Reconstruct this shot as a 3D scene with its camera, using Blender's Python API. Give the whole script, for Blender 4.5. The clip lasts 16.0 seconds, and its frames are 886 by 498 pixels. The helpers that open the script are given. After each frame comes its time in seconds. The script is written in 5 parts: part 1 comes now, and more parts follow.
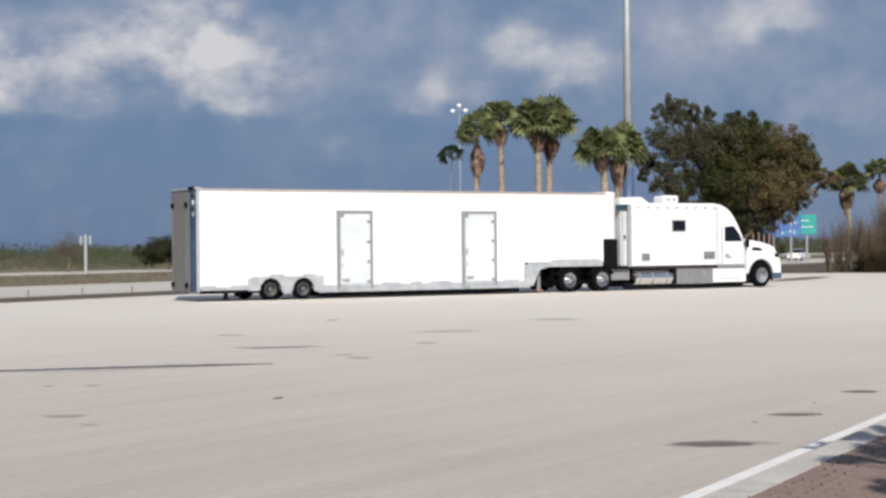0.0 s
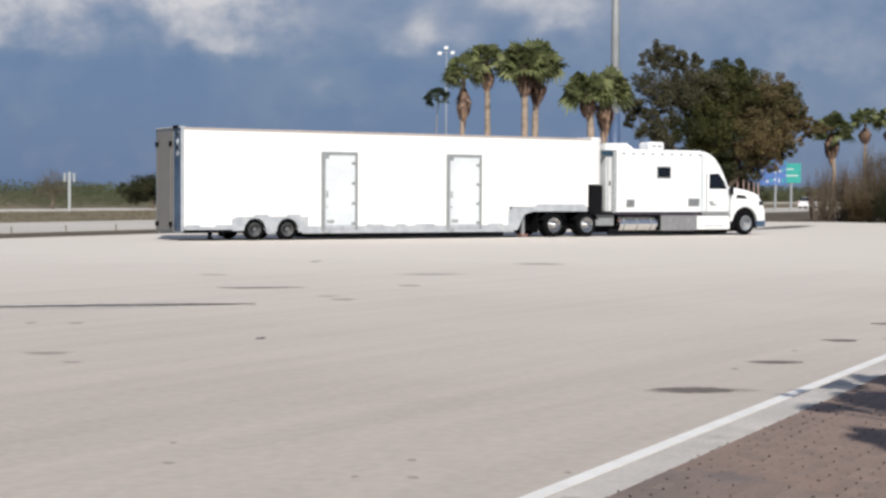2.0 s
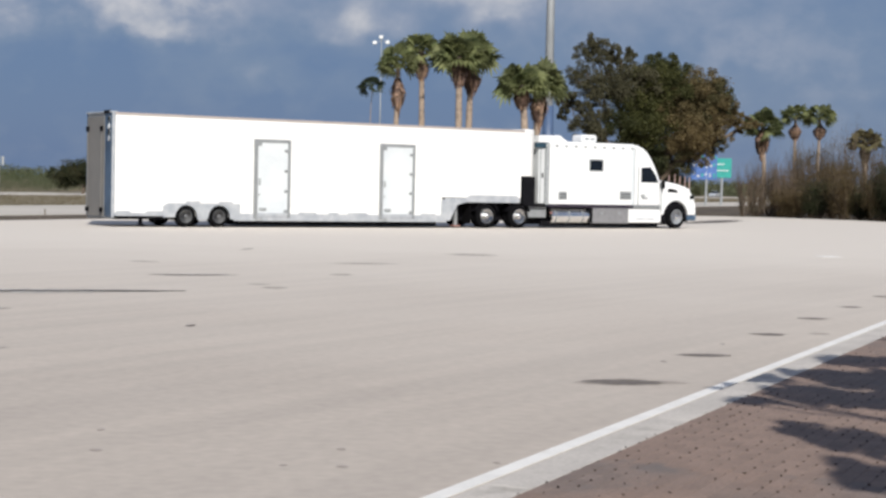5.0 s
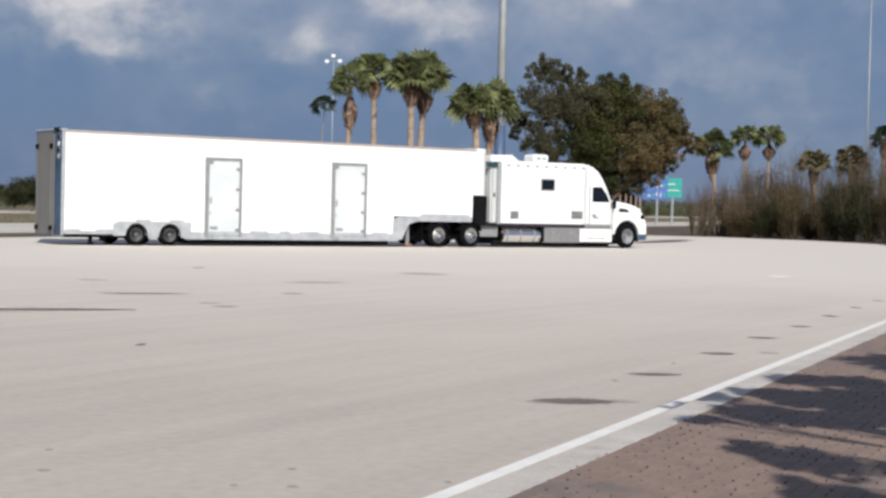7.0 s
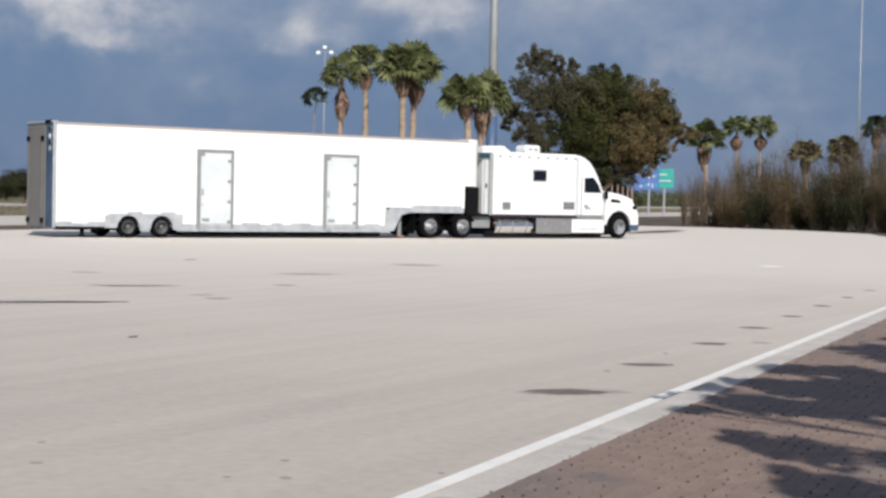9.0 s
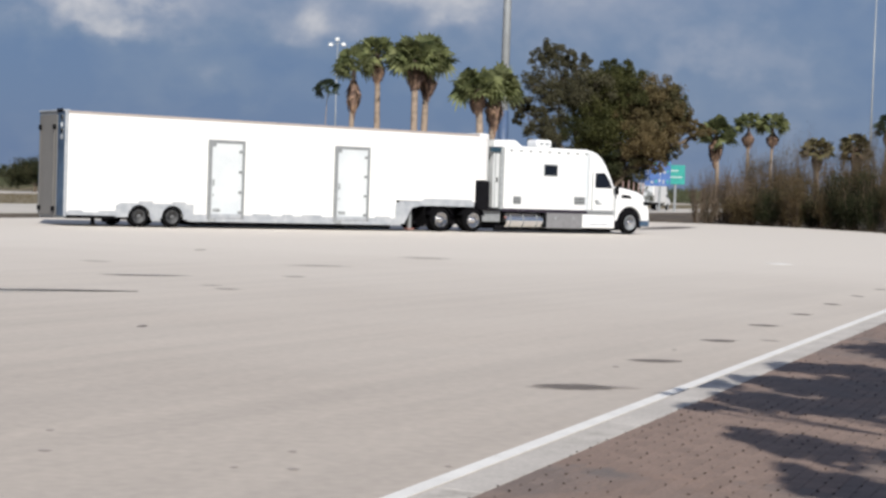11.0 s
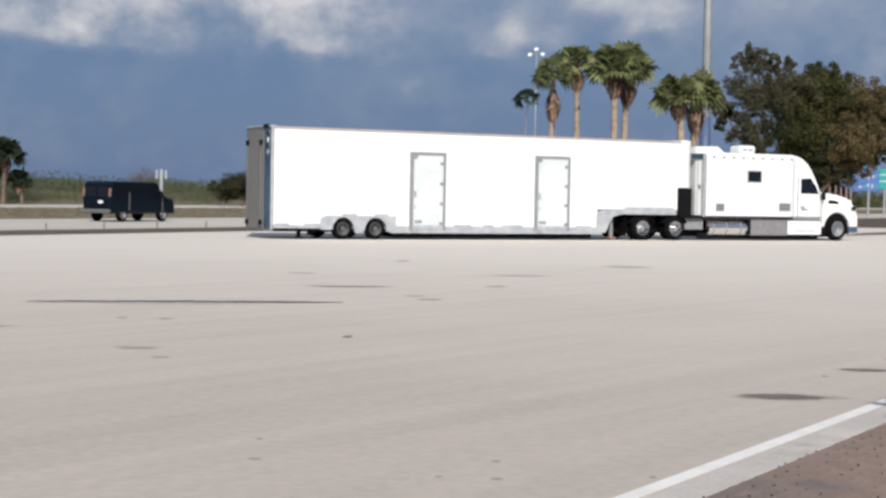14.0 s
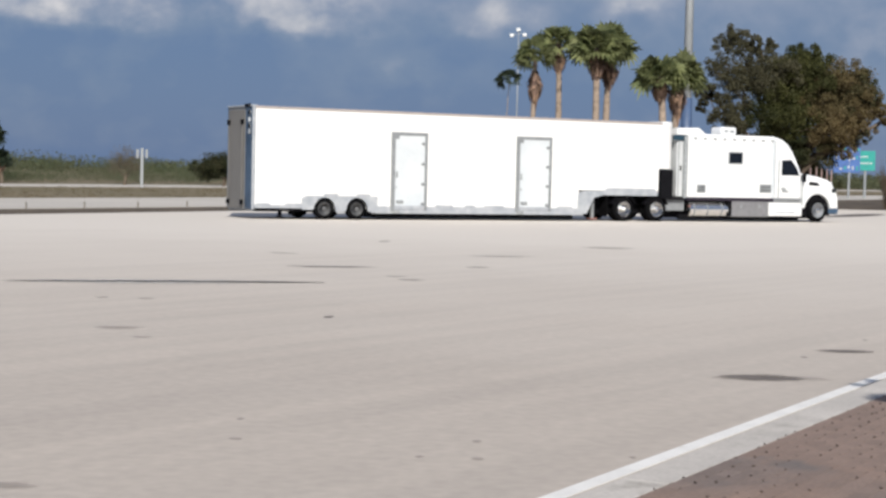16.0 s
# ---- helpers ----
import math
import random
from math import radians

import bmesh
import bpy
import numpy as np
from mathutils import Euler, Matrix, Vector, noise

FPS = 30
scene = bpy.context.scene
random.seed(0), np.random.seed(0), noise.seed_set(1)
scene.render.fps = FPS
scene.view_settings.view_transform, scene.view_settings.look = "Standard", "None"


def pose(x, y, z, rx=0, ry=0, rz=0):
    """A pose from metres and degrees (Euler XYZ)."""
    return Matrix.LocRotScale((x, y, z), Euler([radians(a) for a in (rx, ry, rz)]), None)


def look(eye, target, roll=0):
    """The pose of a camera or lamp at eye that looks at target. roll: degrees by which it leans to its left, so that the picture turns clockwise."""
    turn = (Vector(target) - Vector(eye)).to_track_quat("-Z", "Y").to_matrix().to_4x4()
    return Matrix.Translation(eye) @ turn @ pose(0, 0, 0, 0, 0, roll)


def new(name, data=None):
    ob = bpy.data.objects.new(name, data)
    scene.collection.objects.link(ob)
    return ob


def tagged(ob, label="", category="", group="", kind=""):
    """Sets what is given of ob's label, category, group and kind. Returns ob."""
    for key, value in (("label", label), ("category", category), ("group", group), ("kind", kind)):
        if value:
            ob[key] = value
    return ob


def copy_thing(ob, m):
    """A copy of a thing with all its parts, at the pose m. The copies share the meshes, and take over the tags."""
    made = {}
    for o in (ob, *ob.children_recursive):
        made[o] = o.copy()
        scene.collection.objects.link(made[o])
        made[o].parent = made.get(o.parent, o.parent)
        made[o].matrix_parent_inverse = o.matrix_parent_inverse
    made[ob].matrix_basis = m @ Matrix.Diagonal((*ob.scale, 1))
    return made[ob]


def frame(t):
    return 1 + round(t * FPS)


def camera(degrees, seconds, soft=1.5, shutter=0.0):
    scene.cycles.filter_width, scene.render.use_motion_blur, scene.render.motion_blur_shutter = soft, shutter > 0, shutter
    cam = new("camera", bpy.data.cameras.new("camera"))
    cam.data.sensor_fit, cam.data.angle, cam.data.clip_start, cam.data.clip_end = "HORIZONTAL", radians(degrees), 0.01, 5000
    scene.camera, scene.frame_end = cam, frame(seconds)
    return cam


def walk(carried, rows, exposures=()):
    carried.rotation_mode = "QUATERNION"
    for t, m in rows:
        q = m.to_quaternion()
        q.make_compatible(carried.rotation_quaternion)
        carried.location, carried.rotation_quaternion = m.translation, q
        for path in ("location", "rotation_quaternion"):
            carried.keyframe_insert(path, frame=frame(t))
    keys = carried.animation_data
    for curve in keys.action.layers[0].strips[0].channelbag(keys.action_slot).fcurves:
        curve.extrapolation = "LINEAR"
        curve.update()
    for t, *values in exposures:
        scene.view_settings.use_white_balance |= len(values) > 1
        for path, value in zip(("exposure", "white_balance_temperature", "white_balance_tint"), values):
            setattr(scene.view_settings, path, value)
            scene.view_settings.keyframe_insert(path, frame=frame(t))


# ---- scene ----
HALF_VIEW = 31.29
EYE = 1.79
cam = camera(HALF_VIEW, 16.0, soft=2.75)

# seconds, turn to the right, tilt up, lean (degrees) of a camera held in the hand
TURNS = [
    (0, -5.042, 0.044, -0.582),
    (0.5, -5.354, 0.157, -0.394),
    (1, -4.251, -1.215, 0.100),
    (1.5, -4.022, -1.383, 0.055),
    (2, -4.482, -2.020, 0.327),
    (2.5, -3.979, -1.748, 0.774),
    (3, -4.253, -1.052, 0.508),
    (3.5, -3.825, -1.167, 0.873),
    (4, -4.136, -0.687, 0.980),
    (4.5, -4.054, -1.644, 1.243),
    (4.8, -4.011, -2.096, 1.281),
    (4.9, -1.901, -1.767, 1.129),
    (5, -2.021, -2.351, 1.212),
    (5.2, -1.176, -1.592, 1.057),
    (6.2, -0.700, -1.640, 1.250),
    (7.3, -0.223, -1.619, 1.412),
    (7.5, -0.517, -1.741, 1.119),
    (8, -0.258, -1.569, 1.222),
    (8.5, -0.523, -1.870, 1.358),
    (9, 0.000, -1.937, 1.210),
    (9.2, -0.003, -2.002, 1.370),
    (11.3, -0.307, -2.268, 1.986),
    (11.5, 0.021, -2.423, 2.067),
    (12, -0.286, -2.845, 2.125),
    (12.5, 0.049, -2.772, 1.898),
    (13, -2.957, -2.333, 1.457),
    (13.5, -6.109, -2.646, 1.293),
    (14, -7.641, -2.022, 1.045),
    (14.5, -8.339, -1.583, 0.745),
    (15, -8.408, -2.207, 1.292),
    (15.5, -7.408, -2.705, 1.544),
    (16, -6.951, -2.717, 1.239),
]
walk(cam, [(t, pose(0, 0, EYE, 90 + tilt, 0, -turn) @ pose(0, 0, 0, 0, 0, lean)) for t, turn, tilt, lean in TURNS],
     [(0.0, 0.22), (16.0, 0.22)])

# ---- light ----
SUN_AZ = 168.0          # compass angle of the sun from +y towards +x
SUN_EL = 36.0
sun_way = Vector((math.sin(radians(SUN_AZ)) * math.cos(radians(SUN_EL)),
                  math.cos(radians(SUN_AZ)) * math.cos(radians(SUN_EL)), math.sin(radians(SUN_EL))))
sun_data = bpy.data.lights.new("sun", "SUN")
sun_data.energy, sun_data.angle, sun_data.color = 4.6, radians(0.53), (1.0, 0.953, 0.88)
sun = new("sun", sun_data)
sun.matrix_world = look(sun_way * 100, (0, 0, 0))


def build_sky():
    world = bpy.data.worlds.new("sky")
    scene.world = world
    world.use_nodes = True
    nt = world.node_tree
    nt.nodes.clear()
    N, L = nt.nodes.new, nt.links.new
    out, bg = N("ShaderNodeOutputWorld"), N("ShaderNodeBackground")
    sky = N("ShaderNodeTexSky")
    sky.sky_type, sky.sun_disc = "NISHITA", False
    sky.sun_elevation, sky.sun_rotation = radians(SUN_EL), radians(SUN_AZ)
    dim = N("ShaderNodeMix")
    dim.data_type, dim.blend_type = "RGBA", "MULTIPLY"
    dim.inputs["Factor"].default_value = 1.0
    dim.inputs["B"].default_value = (0.10, 0.10, 0.10, 1)
    L(sky.outputs["Color"], dim.inputs["A"])
    tc = N("ShaderNodeTexCoord")
    # cloud banks, flattened towards the horizon
    mp = N("ShaderNodeMapping")
    mp.inputs["Scale"].default_value = (1.0, 1.0, 1.35)
    L(tc.outputs["Generated"], mp.inputs["Vector"])

    def noise_of(scale, detail, rough, warp=0.0):
        n = N("ShaderNodeTexNoise")
        n.inputs["Scale"].default_value, n.inputs["Detail"].default_value = scale, detail
        n.inputs["Roughness"].default_value, n.inputs["Distortion"].default_value = rough, warp
        L(mp.outputs["Vector"], n.inputs["Vector"])
        return n.outputs["Fac"]

    def math_of(op, a, b, c=None):
        n = N("ShaderNodeMath")
        n.operation = op
        for k, v in enumerate((a, b, c)):
            if v is None:
                continue
            if isinstance(v, (int, float)):
                n.inputs[k].default_value = v
            else:
                L(v, n.inputs[k])
        return n.outputs[0]

    big, fine = noise_of(9.0, 4.0, 0.45, 0.0), noise_of(40.0, 5.0, 0.5, 0.1)
    sep = N("ShaderNodeSeparateXYZ")
    L(tc.outputs["Generated"], sep.inputs["Vector"])
    rise = N("ShaderNodeMapRange")
    rise.inputs["From Min"].default_value, rise.inputs["From Max"].default_value = 0.0, 0.3
    rise.inputs["To Min"].default_value, rise.inputs["To Max"].default_value = -0.05, 0.16
    L(sep.outputs["Z"], rise.inputs["Value"])
    total = math_of("ADD", math_of("MULTIPLY_ADD", big, 0.50, rise.outputs["Result"]), math_of("MULTIPLY_ADD", fine, 0.26, 0.175))
    side = N("ShaderNodeMapRange")
    side.inputs["From Min"].default_value, side.inputs["From Max"].default_value = -0.35, 0.2
    side.inputs["To Min"].default_value, side.inputs["To Max"].default_value = -0.045, 0.005
    L(sep.outputs["X"], side.inputs["Value"])
    total = math_of("ADD", total, side.outputs["Result"])
    billow = math_of("MULTIPLY_ADD", noise_of(28.0, 7.0, 0.56, 0.15), 3.0, -0.5)
    ragged = math_of("MULTIPLY_ADD", fine, 0.022, sep.outputs["Z"])
    # cumulus heads with flat feet: compass angle, height, radius, height of the foot (degrees), fullness
    for az, el, rad, foot, full in ((-19.0, 6.2, 3.4, 4.7, 0.20), (-14.4, 8.4, 3.4, 5.6, 0.26), (-12.4, 6.2, 3.4, 4.9, 0.23), (-16.4, 7.2, 3.6, 5.0, 0.09),
                                    (-22.2, 6.4, 3.2, 4.9, 0.23), (-2.3, 7.4, 1.6, 6.4, 0.19), (-6.2, 5.5, 1.5, 4.9, 0.13), (-4.4, 5.9, 1.7, 5.2, 0.13),
                                    (-0.1, 6.7, 1.8, 5.8, 0.17), (2.0, 7.8, 6.0, 3.2, 0.04), (6.8, 8.3, 2.2, 7.4, 0.15), (8.8, 4.9, 1.8, 4.3, 0.11),
                                    (-8.4, 3.5, 1.5, 2.9, 0.09), (-8.8, 8.8, 5.0, 5.6, 0.04), (10.5, 6.5, 7.0, 2.2, 0.03), (-27.0, 8.0, 4.0, 5.0, 0.25), (22.0, 7.5, 5.0, 4.0, 0.14)):
        v = Vector((math.sin(radians(az)), math.cos(radians(az)), math.tan(radians(el)))).normalized()
        d = N("ShaderNodeVectorMath")
        d.operation = "DISTANCE"
        L(mp.outputs["Vector"], d.inputs[0])
        d.inputs[1].default_value = (v.x, v.y, v.z * 1.35)
        r, f = N("ShaderNodeMapRange"), N("ShaderNodeMapRange")
        r.interpolation_type = f.interpolation_type = "SMOOTHSTEP"
        r.inputs["From Min"].default_value, r.inputs["From Max"].default_value = radians(rad) * 1.2, radians(rad) * 0.3
        r.inputs["To Min"].default_value, r.inputs["To Max"].default_value = 0.0, full
        L(d.outputs["Value"], r.inputs["Value"])
        foot_z = math.sin(radians(foot)) + 0.011
        f.inputs["From Min"].default_value, f.inputs["From Max"].default_value = foot_z - 0.006, foot_z + 0.008
        L(ragged, f.inputs["Value"])
        total = math_of("ADD", total, math_of("MULTIPLY", math_of("MULTIPLY", r.outputs["Result"], f.outputs["Result"]), billow))
    ramp = N("ShaderNodeValToRGB")
    cr = ramp.color_ramp
    cr.elements[0].position, cr.elements[0].color = 0.46, (0.090, 0.150, 0.284, 1)
    cr.elements[1].position, cr.elements[1].color = 1.0, (0.545, 0.53, 0.55, 1)
    for at_, col in ((0.60, (0.131, 0.186, 0.302, 1)), (0.72, (0.215, 0.252, 0.350, 1)), (0.85, (0.375, 0.385, 0.44, 1))):
        e = cr.elements.new(at_)
        e.color = col
    L(total, ramp.inputs["Fac"])
    mix = N("ShaderNodeMix")
    mix.data_type = "RGBA"
    mix.inputs["Factor"].default_value = 0.92
    L(dim.outputs["Result"], mix.inputs["A"])
    L(ramp.outputs["Color"], mix.inputs["B"])
    L(mix.outputs["Result"], bg.inputs["Color"])
    bg.inputs["Strength"].default_value = 1.0
    L(bg.outputs[0], out.inputs[0])


build_sky()


# ---- materials ----
def mat(name, color, rough=0.6, metal=0.0, vary=0.15, scale=3.0, grain=60.0, bump=0.0, bump_scale=40.0, second=None, streak=None,
        island=0.0, coat=0.0, coords="Object", stains=None, spec=0.5, turn=0.0):
    """Procedural surface: a base colour with two scales of variation, and fine relief."""
    m = bpy.data.materials.new(name)
    m.use_nodes = True
    nt = m.node_tree
    N, L = nt.nodes.new, nt.links.new
    b = nt.nodes["Principled BSDF"]
    b.inputs["Roughness"].default_value, b.inputs["Metallic"].default_value = rough, metal
    b.inputs["Specular IOR Level"].default_value = spec
    if coat:
        b.inputs["Coat Weight"].default_value, b.inputs["Coat Roughness"].default_value = coat, 0.06
    tc = N("ShaderNodeTexCoord")
    mp = N("ShaderNodeMapping")
    if streak:
        mp.vector_type = "TEXTURE"
        mp.inputs["Scale"].default_value = tuple(1 / k for k in streak)
        mp.inputs["Rotation"].default_value = (0, 0, radians(turn))
    L(tc.outputs[coords], mp.inputs["Vector"])
    n1, n2 = N("ShaderNodeTexNoise"), N("ShaderNodeTexNoise")
    n1.inputs["Scale"].default_value, n1.inputs["Detail"].default_value = scale, 6
    n2.inputs["Scale"].default_value, n2.inputs["Detail"].default_value = grain, 3
    L(mp.outputs[0], n1.inputs["Vector"])
    L(tc.outputs[coords], n2.inputs["Vector"])
    mix = N("ShaderNodeMix")
    mix.data_type = "RGBA"
    c2 = second or tuple(c * (1 - vary * 1.6) for c in color)
    mix.inputs["A"].default_value, mix.inputs["B"].default_value = (*color, 1), (*c2, 1)
    mr = N("ShaderNodeMapRange")
    mr.inputs["From Min"].default_value, mr.inputs["From Max"].default_value = 0.36, 0.66
    L(n1.outputs["Fac"], mr.inputs["Value"])
    L(mr.outputs[0], mix.inputs["Factor"])
    hsv = N("ShaderNodeHueSaturation")
    L(mix.outputs["Result"], hsv.inputs["Color"])
    mr2 = N("ShaderNodeMapRange")
    mr2.inputs["From Min"].default_value, mr2.inputs["From Max"].default_value = 0.3, 0.7
    mr2.inputs["To Min"].default_value, mr2.inputs["To Max"].default_value = 1 - vary, 1 + vary
    L(n2.outputs["Fac"], mr2.inputs["Value"])
    value = mr2.outputs[0]
    if island:
        geo, info = N("ShaderNodeNewGeometry"), N("ShaderNodeObjectInfo")
        add, fr = N("ShaderNodeMath"), N("ShaderNodeMath")
        fr.operation = "FRACT"
        L(geo.outputs["Random Per Island"], add.inputs[0])
        L(info.outputs["Random"], add.inputs[1])
        L(add.outputs[0], fr.inputs[0])
        mr3 = N("ShaderNodeMapRange")
        mr3.inputs["To Min"].default_value, mr3.inputs["To Max"].default_value = 1 - island, 1 + island
        L(fr.outputs[0], mr3.inputs["Value"])
        mul = N("ShaderNodeMath")
        mul.operation = "MULTIPLY"
        L(value, mul.inputs[0])
        L(mr3.outputs[0], mul.inputs[1])
        value = mul.outputs[0]
    L(value, hsv.inputs["Value"])
    col = hsv.outputs["Color"]
    if stains:
        sc, lo, hi, tint = stains
        n3 = N("ShaderNodeTexNoise")
        n3.inputs["Scale"].default_value, n3.inputs["Detail"].default_value, n3.inputs["Roughness"].default_value = sc, 8, 0.65
        L(tc.outputs[coords], n3.inputs["Vector"])
        m3 = N("ShaderNodeMapRange")
        m3.inputs["From Min"].default_value, m3.inputs["From Max"].default_value = lo, hi
        L(n3.outputs["Fac"], m3.inputs["Value"])
        mx = N("ShaderNodeMix")
        mx.data_type = "RGBA"
        L(col, mx.inputs["A"])
        mx.inputs["B"].default_value = (*tint, 1)
        L(m3.outputs[0], mx.inputs["Factor"])
        col = mx.outputs["Result"]
    L(col, b.inputs["Base Color"])
    if bump:
        bp, nb = N("ShaderNodeBump"), N("ShaderNodeTexNoise")
        nb.inputs["Scale"].default_value, nb.inputs["Detail"].default_value = bump_scale, 5
        L(tc.outputs[coords], nb.inputs["Vector"])
        L(nb.outputs["Fac"], bp.inputs["Height"])
        bp.inputs["Strength"].default_value, bp.inputs["Distance"].default_value = bump, 0.02
        L(bp.outputs[0], b.inputs["Normal"])
    return m


def leaf_mat(name, color, second, island=0.35, through_light=0.25, patch=0.8):
    m = mat(name, color, 0.65, second=second, vary=0.12, scale=patch, spec=0.25, grain=9.0, island=island)
    nt = m.node_tree
    b = nt.nodes["Principled BSDF"]
    tr, mix = nt.nodes.new("ShaderNodeBsdfTranslucent"), nt.nodes.new("ShaderNodeMixShader")
    nt.links.new(b.inputs["Base Color"].links[0].from_socket, tr.inputs["Color"])
    mix.inputs[0].default_value = through_light
    nt.links.new(b.outputs[0], mix.inputs[1])
    nt.links.new(tr.outputs[0], mix.inputs[2])
    nt.links.new(mix.outputs[0], nt.nodes["Material Output"].inputs[0])
    return m


def glass_mat(name, color=(0.03, 0.035, 0.04)):
    m = mat(name, color, 0.08, vary=0.05, spec=0.5)
    return m


def stain_mat(name, color, most=0.8, vary=0.2):
    """A soaked-in stain whose edge frays away."""
    m = mat(name, color, 0.7, vary=vary, scale=6, grain=40)
    nt = m.node_tree
    N, L = nt.nodes.new, nt.links.new
    b = nt.nodes["Principled BSDF"]
    tc, gr, nz = N("ShaderNodeTexCoord"), N("ShaderNodeTexGradient"), N("ShaderNodeTexNoise")
    gr.gradient_type = "SPHERICAL"
    mp = N("ShaderNodeMapping")
    mp.inputs["Location"].default_value, mp.inputs["Scale"].default_value = (-1, -1, 0), (2, 2, 0)
    L(tc.outputs["Generated"], mp.inputs["Vector"])
    L(mp.outputs[0], gr.inputs["Vector"])
    nz.inputs["Scale"].default_value, nz.inputs["Detail"].default_value = 5.0, 6
    L(tc.outputs["Object"], nz.inputs["Vector"])
    ad = N("ShaderNodeMath")
    L(gr.outputs["Fac"], ad.inputs[0])
    L(nz.outputs["Fac"], ad.inputs[1])
    mr = N("ShaderNodeMapRange")
    mr.inputs["From Min"].default_value, mr.inputs["From Max"].default_value = 0.55, 1.0
    mr.inputs["To Max"].default_value = most
    L(ad.outputs[0], mr.inputs["Value"])
    L(mr.outputs[0], b.inputs["Alpha"])
    return m


M = {}
M["concrete"] = mat("lot_concrete", (0.426, 0.378, 0.334), 0.85, vary=0.07, scale=0.55, grain=9, bump=0.2, bump_scale=50,
                    second=(0.370, 0.329, 0.293), streak=(0.15, 2.8, 1.0), turn=60.0, stains=(0.9, 0.55, 0.82, (0.36, 0.32, 0.285)))


def paler_far_concrete(m, tint, start, full):
    """Mixes a paler tint into the concrete as y grows, made ragged by noise."""
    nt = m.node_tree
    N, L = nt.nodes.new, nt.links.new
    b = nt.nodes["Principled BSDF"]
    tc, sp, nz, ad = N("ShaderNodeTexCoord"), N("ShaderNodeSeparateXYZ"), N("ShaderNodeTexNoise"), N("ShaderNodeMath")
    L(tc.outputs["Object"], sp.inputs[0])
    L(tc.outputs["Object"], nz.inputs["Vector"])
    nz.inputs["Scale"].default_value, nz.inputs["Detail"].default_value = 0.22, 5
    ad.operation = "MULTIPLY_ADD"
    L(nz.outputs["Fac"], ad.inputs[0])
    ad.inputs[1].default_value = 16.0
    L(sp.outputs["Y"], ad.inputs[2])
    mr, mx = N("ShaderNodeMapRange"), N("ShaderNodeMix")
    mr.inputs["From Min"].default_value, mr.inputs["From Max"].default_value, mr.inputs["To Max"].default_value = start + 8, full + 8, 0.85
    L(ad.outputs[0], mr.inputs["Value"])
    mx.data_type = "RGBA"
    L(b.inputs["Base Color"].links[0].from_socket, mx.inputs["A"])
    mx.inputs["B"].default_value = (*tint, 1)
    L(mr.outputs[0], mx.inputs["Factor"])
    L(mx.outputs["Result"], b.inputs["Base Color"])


paler_far_concrete(M["concrete"], (0.590, 0.548, 0.498), 12.0, 44.0)
M["road"] = mat("road_concrete", (0.46, 0.43, 0.39), 0.85, vary=0.08, scale=0.1, grain=3)
M["kerb"] = mat("kerb_concrete", (0.47, 0.44, 0.41), 0.8, vary=0.1, scale=2, grain=30, bump=0.2, stains=(3.0, 0.55, 0.75, (0.3, 0.28, 0.25)))
M["line"] = mat("road_paint", (0.72, 0.71, 0.69), 0.6, vary=0.06, scale=4, grain=50, stains=(9.0, 0.62, 0.74, (0.5, 0.47, 0.43)))
M["brick"] = mat("brick_paver", (0.212, 0.149, 0.120), 0.85, vary=0.14, scale=1.0, grain=40, bump=0.2, island=0.10, second=(0.165, 0.128, 0.112),
                 stains=(1.6, 0.54, 0.75, (0.12, 0.105, 0.10)))
M["sand"] = mat("joint_sand", (0.155, 0.12, 0.105), 0.95, vary=0.2, grain=80)
M["grass"] = mat("dry_grass", (0.125, 0.105, 0.055), 0.9, vary=0.25, scale=0.08, grain=1.5, second=(0.155, 0.12, 0.07), bump=0.4, bump_scale=8)
M["mulch"] = mat("mulch", (0.10, 0.075, 0.05), 0.95, vary=0.3, scale=0.7, grain=9, bump=0.6, bump_scale=14)
M["white"] = mat("white_gelcoat", (0.77, 0.77, 0.76), 0.28, vary=0.012, scale=0.6, grain=8, coat=0.4, stains=(0.55, 0.56, 0.80, (0.60, 0.585, 0.56)))
M["cab_white"] = mat("cab_paint", (0.75, 0.76, 0.765), 0.22, vary=0.01, scale=0.6, grain=8, coat=0.6)
M["alu"] = mat("aluminium", (0.34, 0.365, 0.40), 0.45, metal=0.2, vary=0.08, scale=3, grain=40, second=(0.46, 0.48, 0.50))
M["alu_dull"] = mat("dull_aluminium", (0.26, 0.275, 0.285), 0.6, metal=0.2, vary=0.1, scale=3, grain=30)
M["rail"] = mat("weathered_rail", (0.44, 0.385, 0.36), 0.5, metal=0.2, vary=0.08, scale=2, grain=30)
M["panel"] = mat("door_panel", (0.52, 0.56, 0.59), 0.35, vary=0.03, scale=0.7, grain=20, second=(0.60, 0.63, 0.64))
M["grey"] = mat("rear_door_paint", (0.165, 0.160, 0.152), 0.6, vary=0.06, scale=1.5, grain=20)
M["tan"] = mat("pale_grey_paint", (0.52, 0.54, 0.55), 0.6, vary=0.05, scale=1.5, grain=20)
# sky-lit shade of the rear post and bumper, put into the slate blue
M["slate"] = mat("shaded_slate_paint", (0.055, 0.10, 0.165), 0.35, vary=0.1, scale=1.2, grain=20, second=(0.02, 0.045, 0.085))
M["rubber"] = mat("tyre_rubber", (0.006, 0.006, 0.007), 0.9, vary=0.2, scale=8, grain=60, spec=0.05)
M["dark"] = mat("chassis_black", (0.006, 0.006, 0.008), 0.7, vary=0.2, scale=5, grain=40, spec=0.1)
M["rim_dull"] = mat("dull_rim", (0.16, 0.165, 0.17), 0.55, metal=0.3, vary=0.15, scale=9, grain=40)
